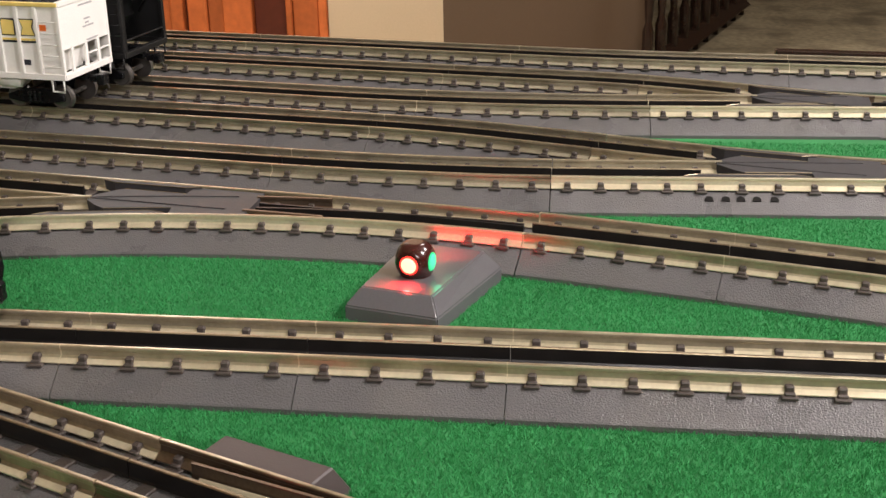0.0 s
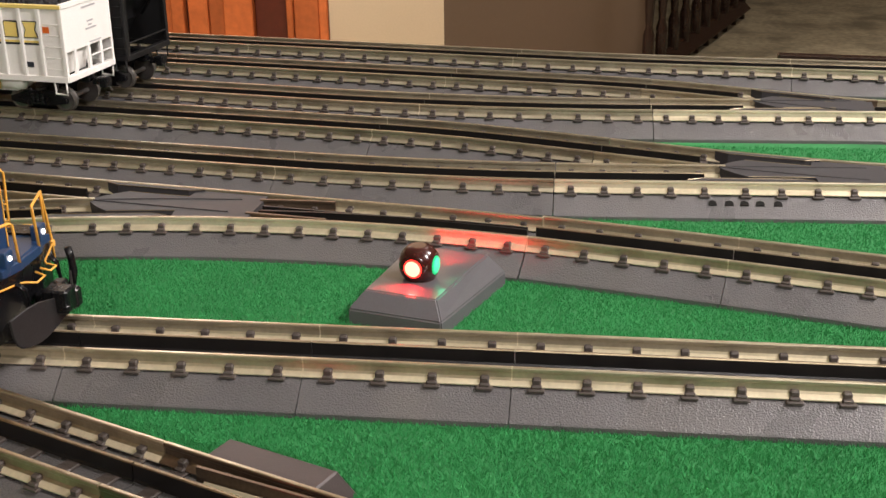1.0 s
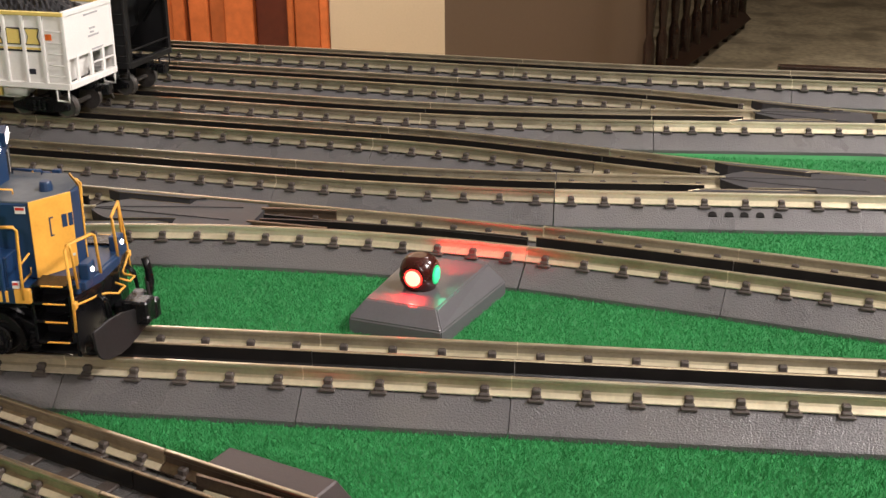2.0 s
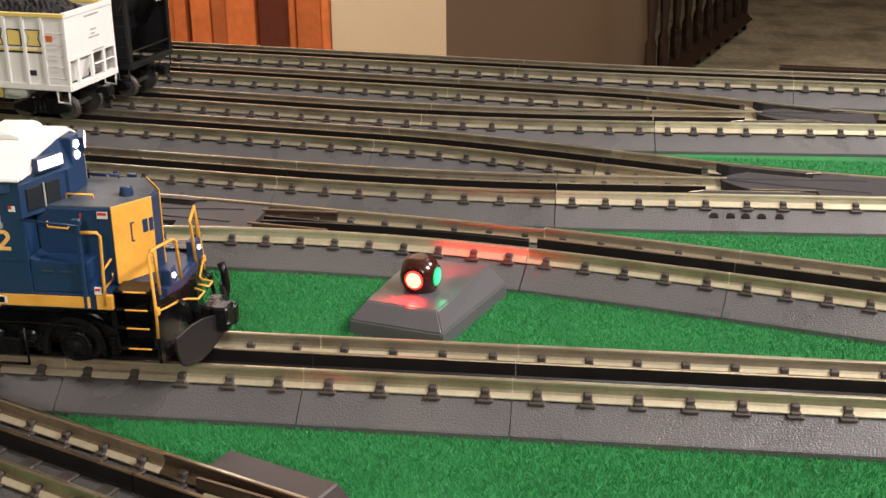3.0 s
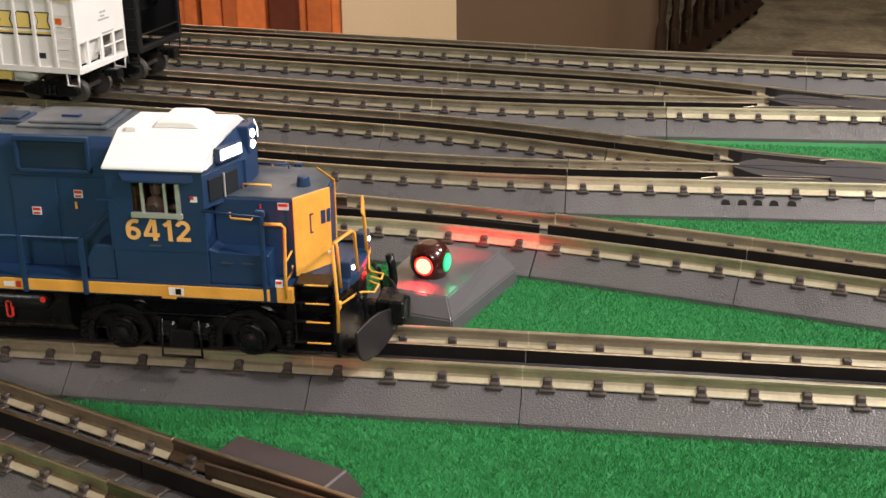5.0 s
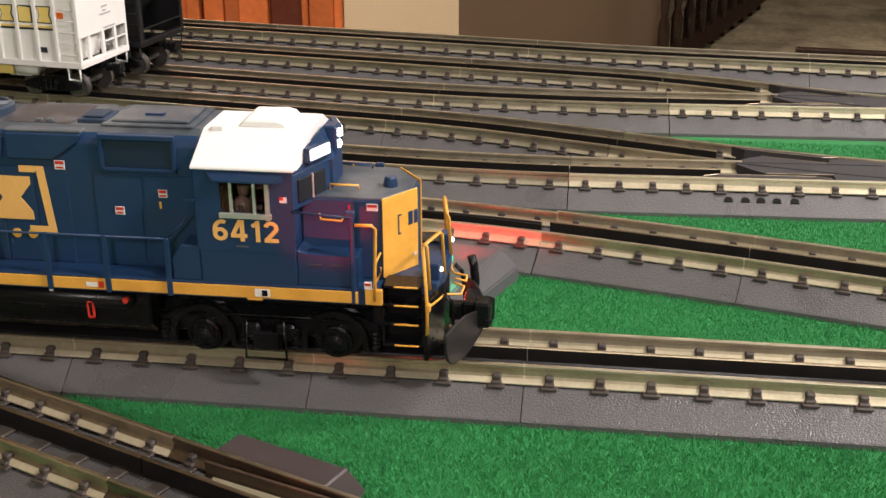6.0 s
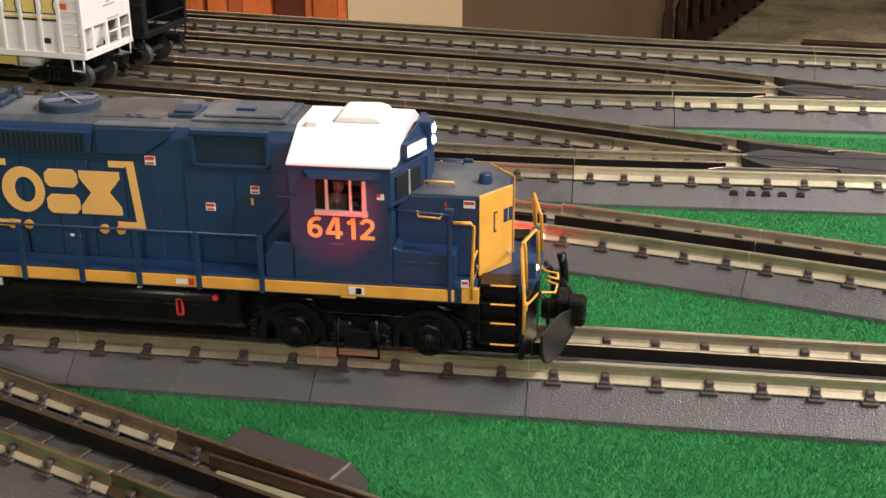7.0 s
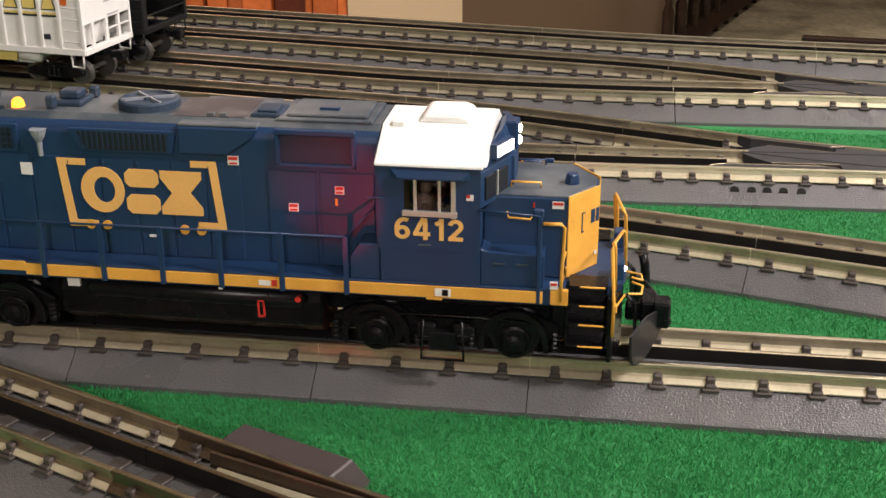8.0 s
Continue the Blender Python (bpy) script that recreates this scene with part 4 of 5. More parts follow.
def rails_and_steps():
    for s in (-1, 1):
        y = s * 33.6
        for x in (-316, -290, -264, -238.3, -212.2, -186.8, -162, -136.4, -109.8):
            mpart("handrail_post", [(x - 1.1, x + 1.1, y - 0.6, y + 0.6, 30.8, 56.2)], BLUE, loco, "blue handrail post", 0.2)
        mtube("handrail", [(-316, y, 55.6), (-109.8, y, 55.8)], 0.5, BLUE, loco, "thin blue handrail")
        mtube("handrail", [(-109.8, y, 55.8), (-104, s * 30, 61.5), (-99, s * 28, 66.5), (-97.5, s * 31, 72.5)], 0.5, BLUE, loco, "thin blue handrail")
        mpart("corner_post", [(-33.8, -31.8, s * 31.6, s * 33.2, 31, 68.5), (-35.4, -31.4, s * 30.4, s * 33.0, 67.6, 70.6)], BLUE, loco, "blue corner post", 0.4)
        mtube("handrail", [(-57, s * 32.8, 69.6), (-33, s * 32.8, 68.2)], 0.45, BLUE, loco, "thin blue handrail")
        mtube("grab_rail", [(-31.5, s * 32.8, 65.2), (-24.4, s * 33.0, 65.4), (-23.2, s * 33.0, 64.0), (-23.8, s * 33.0, 45), (-24.0, s * 33.0, 33)], 0.75, YELLOW, loco, "yellow upright grab rail")
        mtube("rail_bracket", [(-23.7, s * 33.0, 48.5), (-22.8, s * 25.5, 51.0)], 0.5, YELLOW, loco)
        mtube("rail_bracket", [(-23.8, s * 33.0, 40.5), (-22.6, s * 26.5, 42.4), (-22.6, s * 26.0, 45)], 0.5, YELLOW, loco)
        mtube("corner_rail", [(-3.0, s * 32.0, 18.5), (-3.0, s * 31.5, 32), (-4.6, s * 30.0, 55.0), (-4.2, s * 28.8, 56.8), (-0.6, s * 11.5, 55.6), (0.2, s * 10.0, 54.4), (1.2, s * 10.0, 37)], 0.75, YELLOW, loco, "yellow bent corner rail")
        mtube("corner_rail", [(-3.9, s * 27.5, 56.6), (-3.4, s * 26.8, 54.5), (-2.6, s * 26.0, 36)], 0.65, YELLOW, loco, "yellow upright rail")
        mtube("uncoupling_lever", [(-2.5, s * 31.6, 30.6), (-1.4, s * 25, 29.4), (1.2, s * 13.5, 28.2), (3.0, s * 11.2, 28), (8.1, s * 10.0, 27.7), (8.6, s * 3.0, 28.2), (4.0, s * 2.4, 29.5)], 0.55, YELLOW, loco, "yellow bent uncoupling lever")
        mpart("lever_bracket", [(-3.6, -1.6, s * 29.5, s * 32.4, 28.6, 32.0)], YELLOW, loco, "yellow lever bracket", 0.4)
        well = mpart("step_well", [(-27.5, -4.8, s * 19, s * 21.5, 12, 36), (-21.8, -20.8, s * 19, s * 31, 12.2, 36), (-5.6, -4.6, s * 19, s * 31, 12.2, 34)], BLACK, loco, "black step well")
        for z in (13.2, 22.6, 31.0, 39.2):
            mpart("step", [(-20.8, -5.6, s * 20, s * 31.4, z - 1.0, z)], BLACK, well, "black step tread", 0.15)
            mpart("step_edge", [(-16.6, -6.6, s * 31.2, s * 32.1, z - 0.6, z)], YELLOW, loco, "yellow step edge", 0.15)
        # plow wing
        bm = bmesh.new()
        a, b = Vector((3.6, s * 32.0, 0)), Vector((17.0, s * 2.6, 0))
        prism(bm, [(0.0, 18.5), (0.02, 10.5), (0.07, 6.0), (0.14, 3.8), (0.24, 2.8), (0.44, 2.8), (0.58, 4.0), (0.78, 7.2), (1, 11.4), (1, 19), (0.5, 21.5), (0.3, 21)], lambda u, z, k: (a.lerp(b, u) + Vector((1.2 if k else 0.0, 0, z))) * MM, 0.2 * MM)
        part("plow_wing", bm, GREY_STEEL, loco, "dark grey plow blade")
        for yy, h in ((26.5, 31.0), (29.5, 24)):
            mtube("air_hose", [(2, s * yy * 0.6, 30), (5, s * yy * 0.6, 27), (6.5, s * yy * 0.6, h - 12)], 0.8, BLACK, loco, "black air hose")
    # front platform end and its centre rails
    mprism("end_platform", [(-6, -26), (-2.6, -25.5), (1.6, -10), (1.6, 10), (-2.6, 25.5), (-6, 26)], zs(33, 37.5), BLUE, loco, "blue end platform")
    mprism("pilot", [(-5, -29), (-3.4, -29), (0.6, -10), (0.6, 10), (-3.4, 29), (-5, 29)], zs(5, 33), BLACK, loco, "black pilot", 0.4)
    for s in (-1, 1):
        mpart("lamp_bracket", [(-4.2, 0.6, s * 13.5, s * 20.5, 37.4, 45)], BLUE, loco, "blue ditch light bracket", 0.5)
        bm = bmesh.new()
        lathe(bm, [(1.05 * MM, 0.4 * MM), (1.05 * MM, 1.1 * MM), (0.5 * MM, 1.5 * MM)], (0, s * 17.0 * MM, 41.6 * MM), "x", 14)
        part("ditch_light", bm, LAMP_ON, loco, "lit white ditch light")
    mpart("coupler", [(2, 17, -3.4, 3.4, 12, 19.5), (8, 14.5, -8.0, 8.0, 13, 23), (13, 20.5, -9.5, 0.6, 12, 23.3), (15.5, 21, 0.4, 6, 11, 20.5), (17, 21, -9.8, -6, 13.5, 17)], BLACK, loco, "black knuckle coupler", 1.0)
    mtube("air_hose", [(8.5, 22.6, 32), (9.8, 22.5, 27), (10.4, 22.0, 20), (9.5, 20, 13)], 2.0, BLACK, loco, "black air hose")
    # roof fittings
    for x, r in ((-199.0, 12.8), (-281, 14.2), (-310, 12.5)):
        bm = bmesh.new()
        lathe(bm, [(r * MM, 96.6 * MM), (r * MM, 99.9 * MM), ((r - 0.8) * MM, 100.6 * MM), ((r - 2.2) * MM, 100.6 * MM), ((r - 2.4) * MM, 99.6 * MM), (2.5 * MM, 99.8 * MM), (2.2 * MM, 100.6 * MM)], (x * MM, 0, 0), sides=28)
        fan = part("roof_fan", bm, DUSTY_BLUE, loco, "round blue roof fan", smooth=False)
        for k in range(2):
            m = Matrix.Translation((x * MM, 0, 0)) @ Matrix.Rotation(0.45 + k * 1.9, 4, "Z")
            bm = bmesh.new()
            box(bm, -(r - 1.5) * MM, (r - 1.5) * MM, -0.35 * MM, 0.35 * MM, 97.4 * MM, 100.9 * MM, 0, m)
            part("fan_bar", bm, HORN, fan)
    mpart("roof_panel", [(-186, -154, -14, 14, 96.9, 97.35)], ROOF_BROWN, loco, "brown scuffed roof panel", 0.1)
    mpart("exhaust_pipe", [(-239, -226, -7, 7, 96.8, 99.5), (-237, -228, -4, 4, 99.4, 103)], DUSTY_BLUE, loco, "blue exhaust outlet", 0.8)
    mpart("roof_fitting", [(-240, -236, -11.5, -7.5, 97, 102.5)], DUSTY_BLUE, loco, "blue roof fitting", 0.8)
    mpart("roof_fitting", [(-229, -225, 7.5, 11.5, 97, 102)], DUSTY_BLUE, loco, "blue roof fitting", 0.8)
    mpart("roof_hatch", [(-152, -139.5, -12, 3, 96.9, 98.8), (-150, -141.5, -10, 1, 98.8, 99.8)], DUSTY_BLUE, loco, "grey-blue roof hatch", 0.4)
    mpart("roof_hatch", [(-141, -101, -15, 15, 96.8, 98.0), (-137, -104, -12, 12, 98.0, 99.2)], BLUE_TOP, loco, "raised dusty roof hatch", 0.8)
    mpart("lifting_eye", [(-125, -117, -5, -2, 99, 100.2)], BLUE, loco, "", 0.2)
    for x in (-260, -170, -165):
        mpart("lifting_eye", [(x, x + 3, -13, -11, 97, 98.6)], BLUE_TOP, loco, "", 0.2)
    bm = bmesh.new()
    lathe(bm, [(2.8 * MM, 97 * MM), (2.8 * MM, 99 * MM), (2.4 * MM, 101.2 * MM), (1.2 * MM, 102.4 * MM)], (-253 * MM, -9 * MM, -1.5 * MM), sides=14)
    part("beacon", bm, BEACON_ON, loco, "lit amber roof beacon", smooth=True)
    bm = bmesh.new()
    lathe(bm, [(1.0 * MM, 80 * MM), (1.2 * MM, 86 * MM), (2.6 * MM, 88.5 * MM), (3.6 * MM, 91.5 * MM)], (-239.5 * MM, -21.2 * MM, 0), sides=12)
    part("horn", bm, HORN, loco, "pale grey horn")


def markings():
    for s in (-1, 1):
        y0, y1 = s * 20.4, s * 20.9

        def mark(name, outline, mat, label="", d=0.0):
            return mprism(name, outline, ys(y0, y1 + s * d), mat, loco, label, 0)
        # square brackets, drawn as bent bars
        mark("emblem_bracket", [(-233.4, 79.4), (-221, 79.4), (-221, 76.6), (-229.8, 76.6), (-227.2, 52.4), (-218, 52.4), (-218, 49.6), (-230.6, 49.6)], MARK_YELLOW, "yellow bracket emblem")
        mark("emblem_bracket", [(-176.0, 80.4), (-165.2, 80.4), (-162.4, 51.0), (-174.4, 51.0), (-174.4, 53.8), (-166.0, 53.8), (-168.4, 77.6), (-176.0, 77.6)], MARK_YELLOW, "yellow bracket emblem")
        # emblem: a thick ring, a pair of stacked blocks and a waisted block
        bm = bmesh.new()
        turns = [2 * math.pi * k / 28 for k in range(28)]
        rims = [[bm.verts.new(((cx + a * math.cos(t)) * MM, y * MM, (66.2 + b * math.sin(t)) * MM)) for t in turns]
                for cx, a, b, y in ((-214.6, 9.4, 10.0, y0), (-213.8, 4.6, 5.6, y0), (-213.8, 4.6, 5.6, y1), (-214.6, 9.4, 10.0, y1))]
        for k in range(28):
            for r in range(4):
                bm.faces.new((rims[r][k], rims[r][(k + 1) % 28], rims[(r + 1) % 4][(k + 1) % 28], rims[(r + 1) % 4][k]))
        part("emblem_mark", bm, MARK_YELLOW, loco, "thick yellow oval ring")
        for z0, z1 in ((68.0, 75.8), (56.4, 64.8)):
            mark("emblem_mark", [(-204.6, z0 + 2), (-204.6, z1 - 2), (-202.6, z1), (-192.2, z1), (-190.2, z1 - 2), (-190.2, z0 + 2), (-192.2, z0), (-202.6, z0)], MARK_YELLOW, "yellow rounded block")
        mark("emblem_mark", [(-189.4, 75.6), (-171.8, 75.6), (-171.8, 72.4), (-176.8, 66.4), (-172.0, 60.0), (-172.0, 56.6), (-189.6, 56.6), (-189.6, 60.0), (-184.8, 66.2), (-189.4, 72.4)], MARK_YELLOW, "yellow waisted block")
        for x in (-221.5, -214.2, -180.6, -173.4):
            bm = bmesh.new()
            lathe(bm, [(2.1 * MM, y0 * MM), (2.1 * MM, (y1 + s * 0.1) * MM)], (x * MM, 0, 50.6 * MM if x < -200 else 50.2 * MM), "y", 16)
            part("filler_cap", bm, YELLOW, loco, "round yellow marker")
        for x, z, w, h in ((-160.0, 83.2, 4.4, 3.8), (-116.2, 72.3, 3.8, 3.4), (-135.6, 64.1, 4.0, 3.4)):
            d = mpart("decal", [(x, x + w, y0, y1, z - h, z)], WHITE_MARK, loco, "red and white warning label", 0)
            mpart("stripe", [(x + 0.3, x + w - 0.3, y1 - s * 0.1, y1 + s * 0.15, z - h * 0.42, z - 0.2)], RED_MARK, d, "", 0)
            mpart("stripe", [(x + 0.5, x + w - 0.5, y1 - s * 0.1, y1 + s * 0.12, z - h + 0.4, z - h + 1.2)], RED_MARK, d, "", 0)
        mpart("decal", [(-249.4, -244.4, y0, y1, 71.4, 76.6)], WHITE_MARK, loco, "square white label", 0)
        mpart("decal", [(-196.2, -191.8, y0, y1, 46.2, 47.2)], WHITE_MARK, loco, "small white label", 0)
        mpart("decal", [(-116.2, -115.2, y0, y1, 64, 67)], YELLOW, loco, "small yellow mark", 0)
        mpart("decal", [(-146.5, -141.5, s * 33, s * 33.3, 32.6, 34.8)], WHITE_MARK, loco, "white label", 0)
        mpart("decal", [(-141.0, -138.8, s * 33, s * 33.4, 32.4, 35.2)], RED_MARK, loco, "red label", 0)
        mpart("decal", [(-28.2, -25.2, s * 32.4, s * 33.4, 38.0, 41.0)], WHITE_MARK, loco, "red and white label", 0)
        mpart("decal", [(-27.9, -25.5, s * 33.2, s * 33.6, 39.6, 40.7)], RED_MARK, loco, "", 0)
    # running number on the cab, both sides, in heavy even strokes
    arc = lambda cx, cy, rx, ry, a0, a1, n=14: [(cx + rx * math.cos(radians(a0 + (a1 - a0) * k / n)), cy + ry * math.sin(radians(a0 + (a1 - a0) * k / n))) for k in range(n + 1)]
    strokes = {"6": [arc(0.31, 0.315, 0.215, 0.225, 0, 360, 20), arc(0.40, 0.50, 0.305, 0.41, 200, 62)],
               "4": [[(0.40, 1.0), (0.09, 0.30)], [(0.0, 0.265), (0.66, 0.265)], [(0.47, 0.0), (0.47, 1.0)]],
               "1": [[(0.33, 0.0), (0.33, 1.0)], [(0.36, 0.90), (0.10, 0.73)]],
               "2": [arc(0.31, 0.68, 0.215, 0.225, 170, -28) + [(0.36, 0.40), (0.12, 0.12)], [(0.03, 0.095), (0.60, 0.095)]]}
    for s in (-1, 1):
        bm = bmesh.new()
        for digit, u0 in zip("6412", (0.0, 0.735, 1.50, 2.06)):
            for level, line in enumerate(strokes[digit]):
                proud = 32.80 + 0.06 * level
                rows = []
                closed = line[0] == line[-1] or math.dist(line[0], line[-1]) < 1e-6
                for k, p in enumerate(line):
                    q0 = line[k - 1] if k else (line[-2] if closed else p)
                    q1 = line[k + 1] if k + 1 < len(line) else (line[1] if closed else p)
                    d = Vector((q1[0] - q0[0], q1[1] - q0[1])).normalized() * 0.088
                    ring = []
                    for side, y in ((1, 32.5), (1, proud), (-1, proud), (-1, 32.5)):
                        u = (u0 + p[0] - d.y * side) / 2.69
                        ring.append(bm.verts.new(Vector((-90.0 + 27.6 * (1 - u if s > 0 else u), s * y, 56.0 + 9.1 * (p[1] + d.x * side))) * MM))
                    rows.append(ring)
                for ra, rb in zip(rows, rows[1:]):
                    for k in range(4):
                        bm.faces.new((ra[k], ra[(k + 1) % 4], rb[(k + 1) % 4], rb[k]))
                bm.faces.new(rows[0])
                bm.faces.new(rows[-1][::-1])
        part("running_number", bm, MARK_YELLOW, loco, "yellow running number 6412")


def running_gear():
    """Two trucks with side frames, the tank between them, and the wheelsets, which turn."""
    sets = []
    for cx in (-71.1, -287):
        truck = new("truck")
        truck.parent = loco
        tagged(truck, "black four-wheel truck")
        mpart("bolster", [(cx - 45, cx + 45, -13.5, 13.5, 6, 31), (cx - 42, cx + 42, -21, 21, 23.5, 31)], BLACK, truck)
        for s in (-1, 1):
            prof = [(cx - 47, 11), (cx - 47, 17), (cx - 38, 22), (cx - 20, 23.5), (cx - 12, 18), (cx + 12, 18), (cx + 20, 23.5), (cx + 38, 22), (cx + 47, 17), (cx + 47, 11),
                    (cx + 40, 14.5), (cx + 20, 15), (cx + 12, 8), (cx - 12, 8), (cx - 20, 15), (cx - 40, 14.5)]
            mprism("side_frame", prof, ys(s * 21.5, s * 25), BLACK, truck, "black cast side frame", 0.5)
            for ax in (-28.4, 28.4):
                mpart("axle_box", [(cx + ax - 5, cx + ax + 5, s * 23, s * 27, 5.5, 15.5)], BLACK, truck, "black axle box", 0.8)
                bm = bmesh.new()
                lathe(bm, [(7.2 * MM, s * 24.8 * MM), (7.2 * MM, s * 26.4 * MM), (6.2 * MM, s * 26.8 * MM), (5.6 * MM, s * 26.2 * MM), (3.6 * MM, s * 26.5 * MM), (3.6 * MM, s * 28 * MM), (1.5 * MM, s * 28.8 * MM)], ((cx + ax) * MM, 0, 10.2 * MM), "y", 14)
                part("bearing_cap", bm, BLACK, truck, "dull steel bearing cap")
                ring = [(cx + ax + r * math.cos(t), 10.2 + r * math.sin(t)) for r, ts in ((14.6, range(-1, 14)), (12.4, range(13, -2, -1))) for t in [k * math.pi / 12 for k in ts]]
                mprism("brake_arch", ring, ys(s * 24.5, s * 28.2), BLACK, truck, "black arched brake rigging", 0.4)
                for k in (-17.0, 17.0):
                    bm = bmesh.new()
                    lathe(bm, [(2.2 * MM, 7 * MM)] + [((2.6 if i % 2 else 2.0) * MM, (7.5 + i) * MM) for i in range(9)], ((cx + ax + k) * MM, s * 24.5 * MM, 0), sides=10)
                    part("spring", bm, BLACK, truck)
            mpart("brake_cylinder", [(cx - 12, cx - 3, s * 25, s * 29.5, 11, 18), (cx + 3, cx + 12, s * 25, s * 29.5, 12, 18)], BLACK, truck, "black brake cylinder", 1.4)
            mpart("step_box", [(cx - 6, cx + 5.5, s * 26, s * 30.4, 6.5, 14.5)], BLACK, truck, "black sand box", 0.5)
            mtube("brake_rod", [(cx - 40, s * 26, 19), (cx - 14, s * 27.5, 21), (cx + 14, s * 27.5, 21), (cx + 40, s * 26, 19)], 0.7, BLACK, truck)
            mtube("brake_hanger", [(cx - 8.5, s * 30.6, 20), (cx - 9, s * 31.2, 3.0), (cx + 8.5, s * 31.2, 3.0), (cx + 8.0, s * 30.6, 20)], 0.75, BLACK, truck)
        for ax in (-28.4, 28.4):
            bm = bmesh.new()
            for s in (-1, 1):
                lathe(bm, [(2 * MM, s * 20.2 * MM), (8.2 * MM, s * 20.0 * MM), (8.6 * MM, s * 19.6 * MM), (10.4 * MM, s * 19.8 * MM), (10.5 * MM, s * 15.6 * MM), (11.6 * MM, s * 15.0 * MM), (11.4 * MM, s * 14.2 * MM), (3 * MM, s * 14.6 * MM)], (0, 0, 0), "y", 28)
                for k in range(6):
                    a = k * math.pi / 3
                    lathe(bm, [(1.0 * MM, s * 20.0 * MM), (1.0 * MM, s * 20.6 * MM)], (5.6 * MM * math.cos(a), 0, 5.6 * MM * math.sin(a)), "y", 8)
            lathe(bm, [(2 * MM, -20 * MM), (2 * MM, 20 * MM)], (0, 0, 0), "y", 10)
            w = part("wheelset", bm, WHEEL_BLACK, loco, "blackened wheels on an axle")
            w.matrix_basis = pose((cx + ax) * MM, 0, 10.5 * MM)
            sets.append((w, (cx + ax) * MM))
    bm = bmesh.new()
    prism(bm, [(a * MM, b * MM) for a, b in ((-24, 28.5), (-27, 24), (-27, 13), (-20, 7), (20, 7), (27, 13), (27, 24), (24, 28.5))], xs(-236, -122), 1.0 * MM)
    tank = part("fuel_tank", bm, BLACK, loco, "glossy black fuel tank")
    for s in (-1, 1):
        bm = bmesh.new()
        lathe(bm, [(1 * MM, -224 * MM), (4.4 * MM, -219 * MM), (4.4 * MM, -131 * MM), (1 * MM, -128 * MM)], (0, s * 27.0 * MM, 25.0 * MM), "x", 16)
        part("air_reservoir", bm, BLACK, loco, "black air reservoir", smooth=True)
        mpart("decal", [(-231.5, -226.0, s * 27, s * 28.4, 25, 29.5)], WHITE_MARK, loco, "white tank label", 0.1)
        bm = bmesh.new()
        lathe(bm, [(1.3 * MM, s * 26 * MM), (1.3 * MM, s * 31.6 * MM)], (-131.0 * MM, 0, 26.2 * MM), "y", 12)
        part("fuel_cap", bm, RED_MARK, loco, "red fuel cap")
        mpart("gauge_frame", [(-148.2, -145.2, s * 30.2, s * 31.7, 17.2, 17.9), (-148.2, -145.2, s * 30.2, s * 31.7, 24.3, 25.0), (-148.2, -147.5, s * 30.2, s * 31.7, 17.2, 25.0), (-145.9, -145.2, s * 30.2, s * 31.7, 17.2, 25.0)], RED_MARK, loco, "red fuel gauge frame", 0.1)
        mpart("rail_clip", [(-165, -163, s * 28, s * 30, 26, 29)], WHITE_MARK, loco, "", 0.2)
    mpart("underframe", [(-334, -26, -23, 23, 25.5, 31), (-300, -30, -10, 10, 13.5, 26)], BLACK, loco, "black underframe", 0.3)
    mpart("rear_pilot", [(-346, -336, -27, 27, 12, 33)], BLACK, loco, "black rear pilot", 0.5)
    mpart("rear_coupler", [(-356, -345, -4, 4, 11, 20)], BLACK, loco, "black knuckle coupler", 1.0)
    return sets


body()
cab()
nose()
rails_and_steps()
markings()
WHEELSETS = running_gear()


# ---- signals ----
# Dark red-brown, reddened further: the red lens glow is put into the colour.
BALL = material("glow_reddened_signal_brown", (0.040, 0.007, 0.006), 0.18, vary=0.2, scale=120, bump=0.05, coat=0.3)
BASE = material("grey_signal_base", (0.105, 0.103, 0.110), 0.10, vary=0.1, scale=40, grain=1200, bump=0.02, rough_vary=0.03)
RED_CORE = glowing("lit_red_lens_core", (1.0, 0.33, 0.20), 2.7)
RED_LENS = glowing("lit_red_lens", (1.0, 0.03, 0.02), 2.6)
GREEN_LENS = glowing("lit_green_lens", (0.015, 0.50, 0.17), 0.7)
GREEN_CORE = glowing("lit_green_lens_core", (0.06, 0.70, 0.30), 0.85)


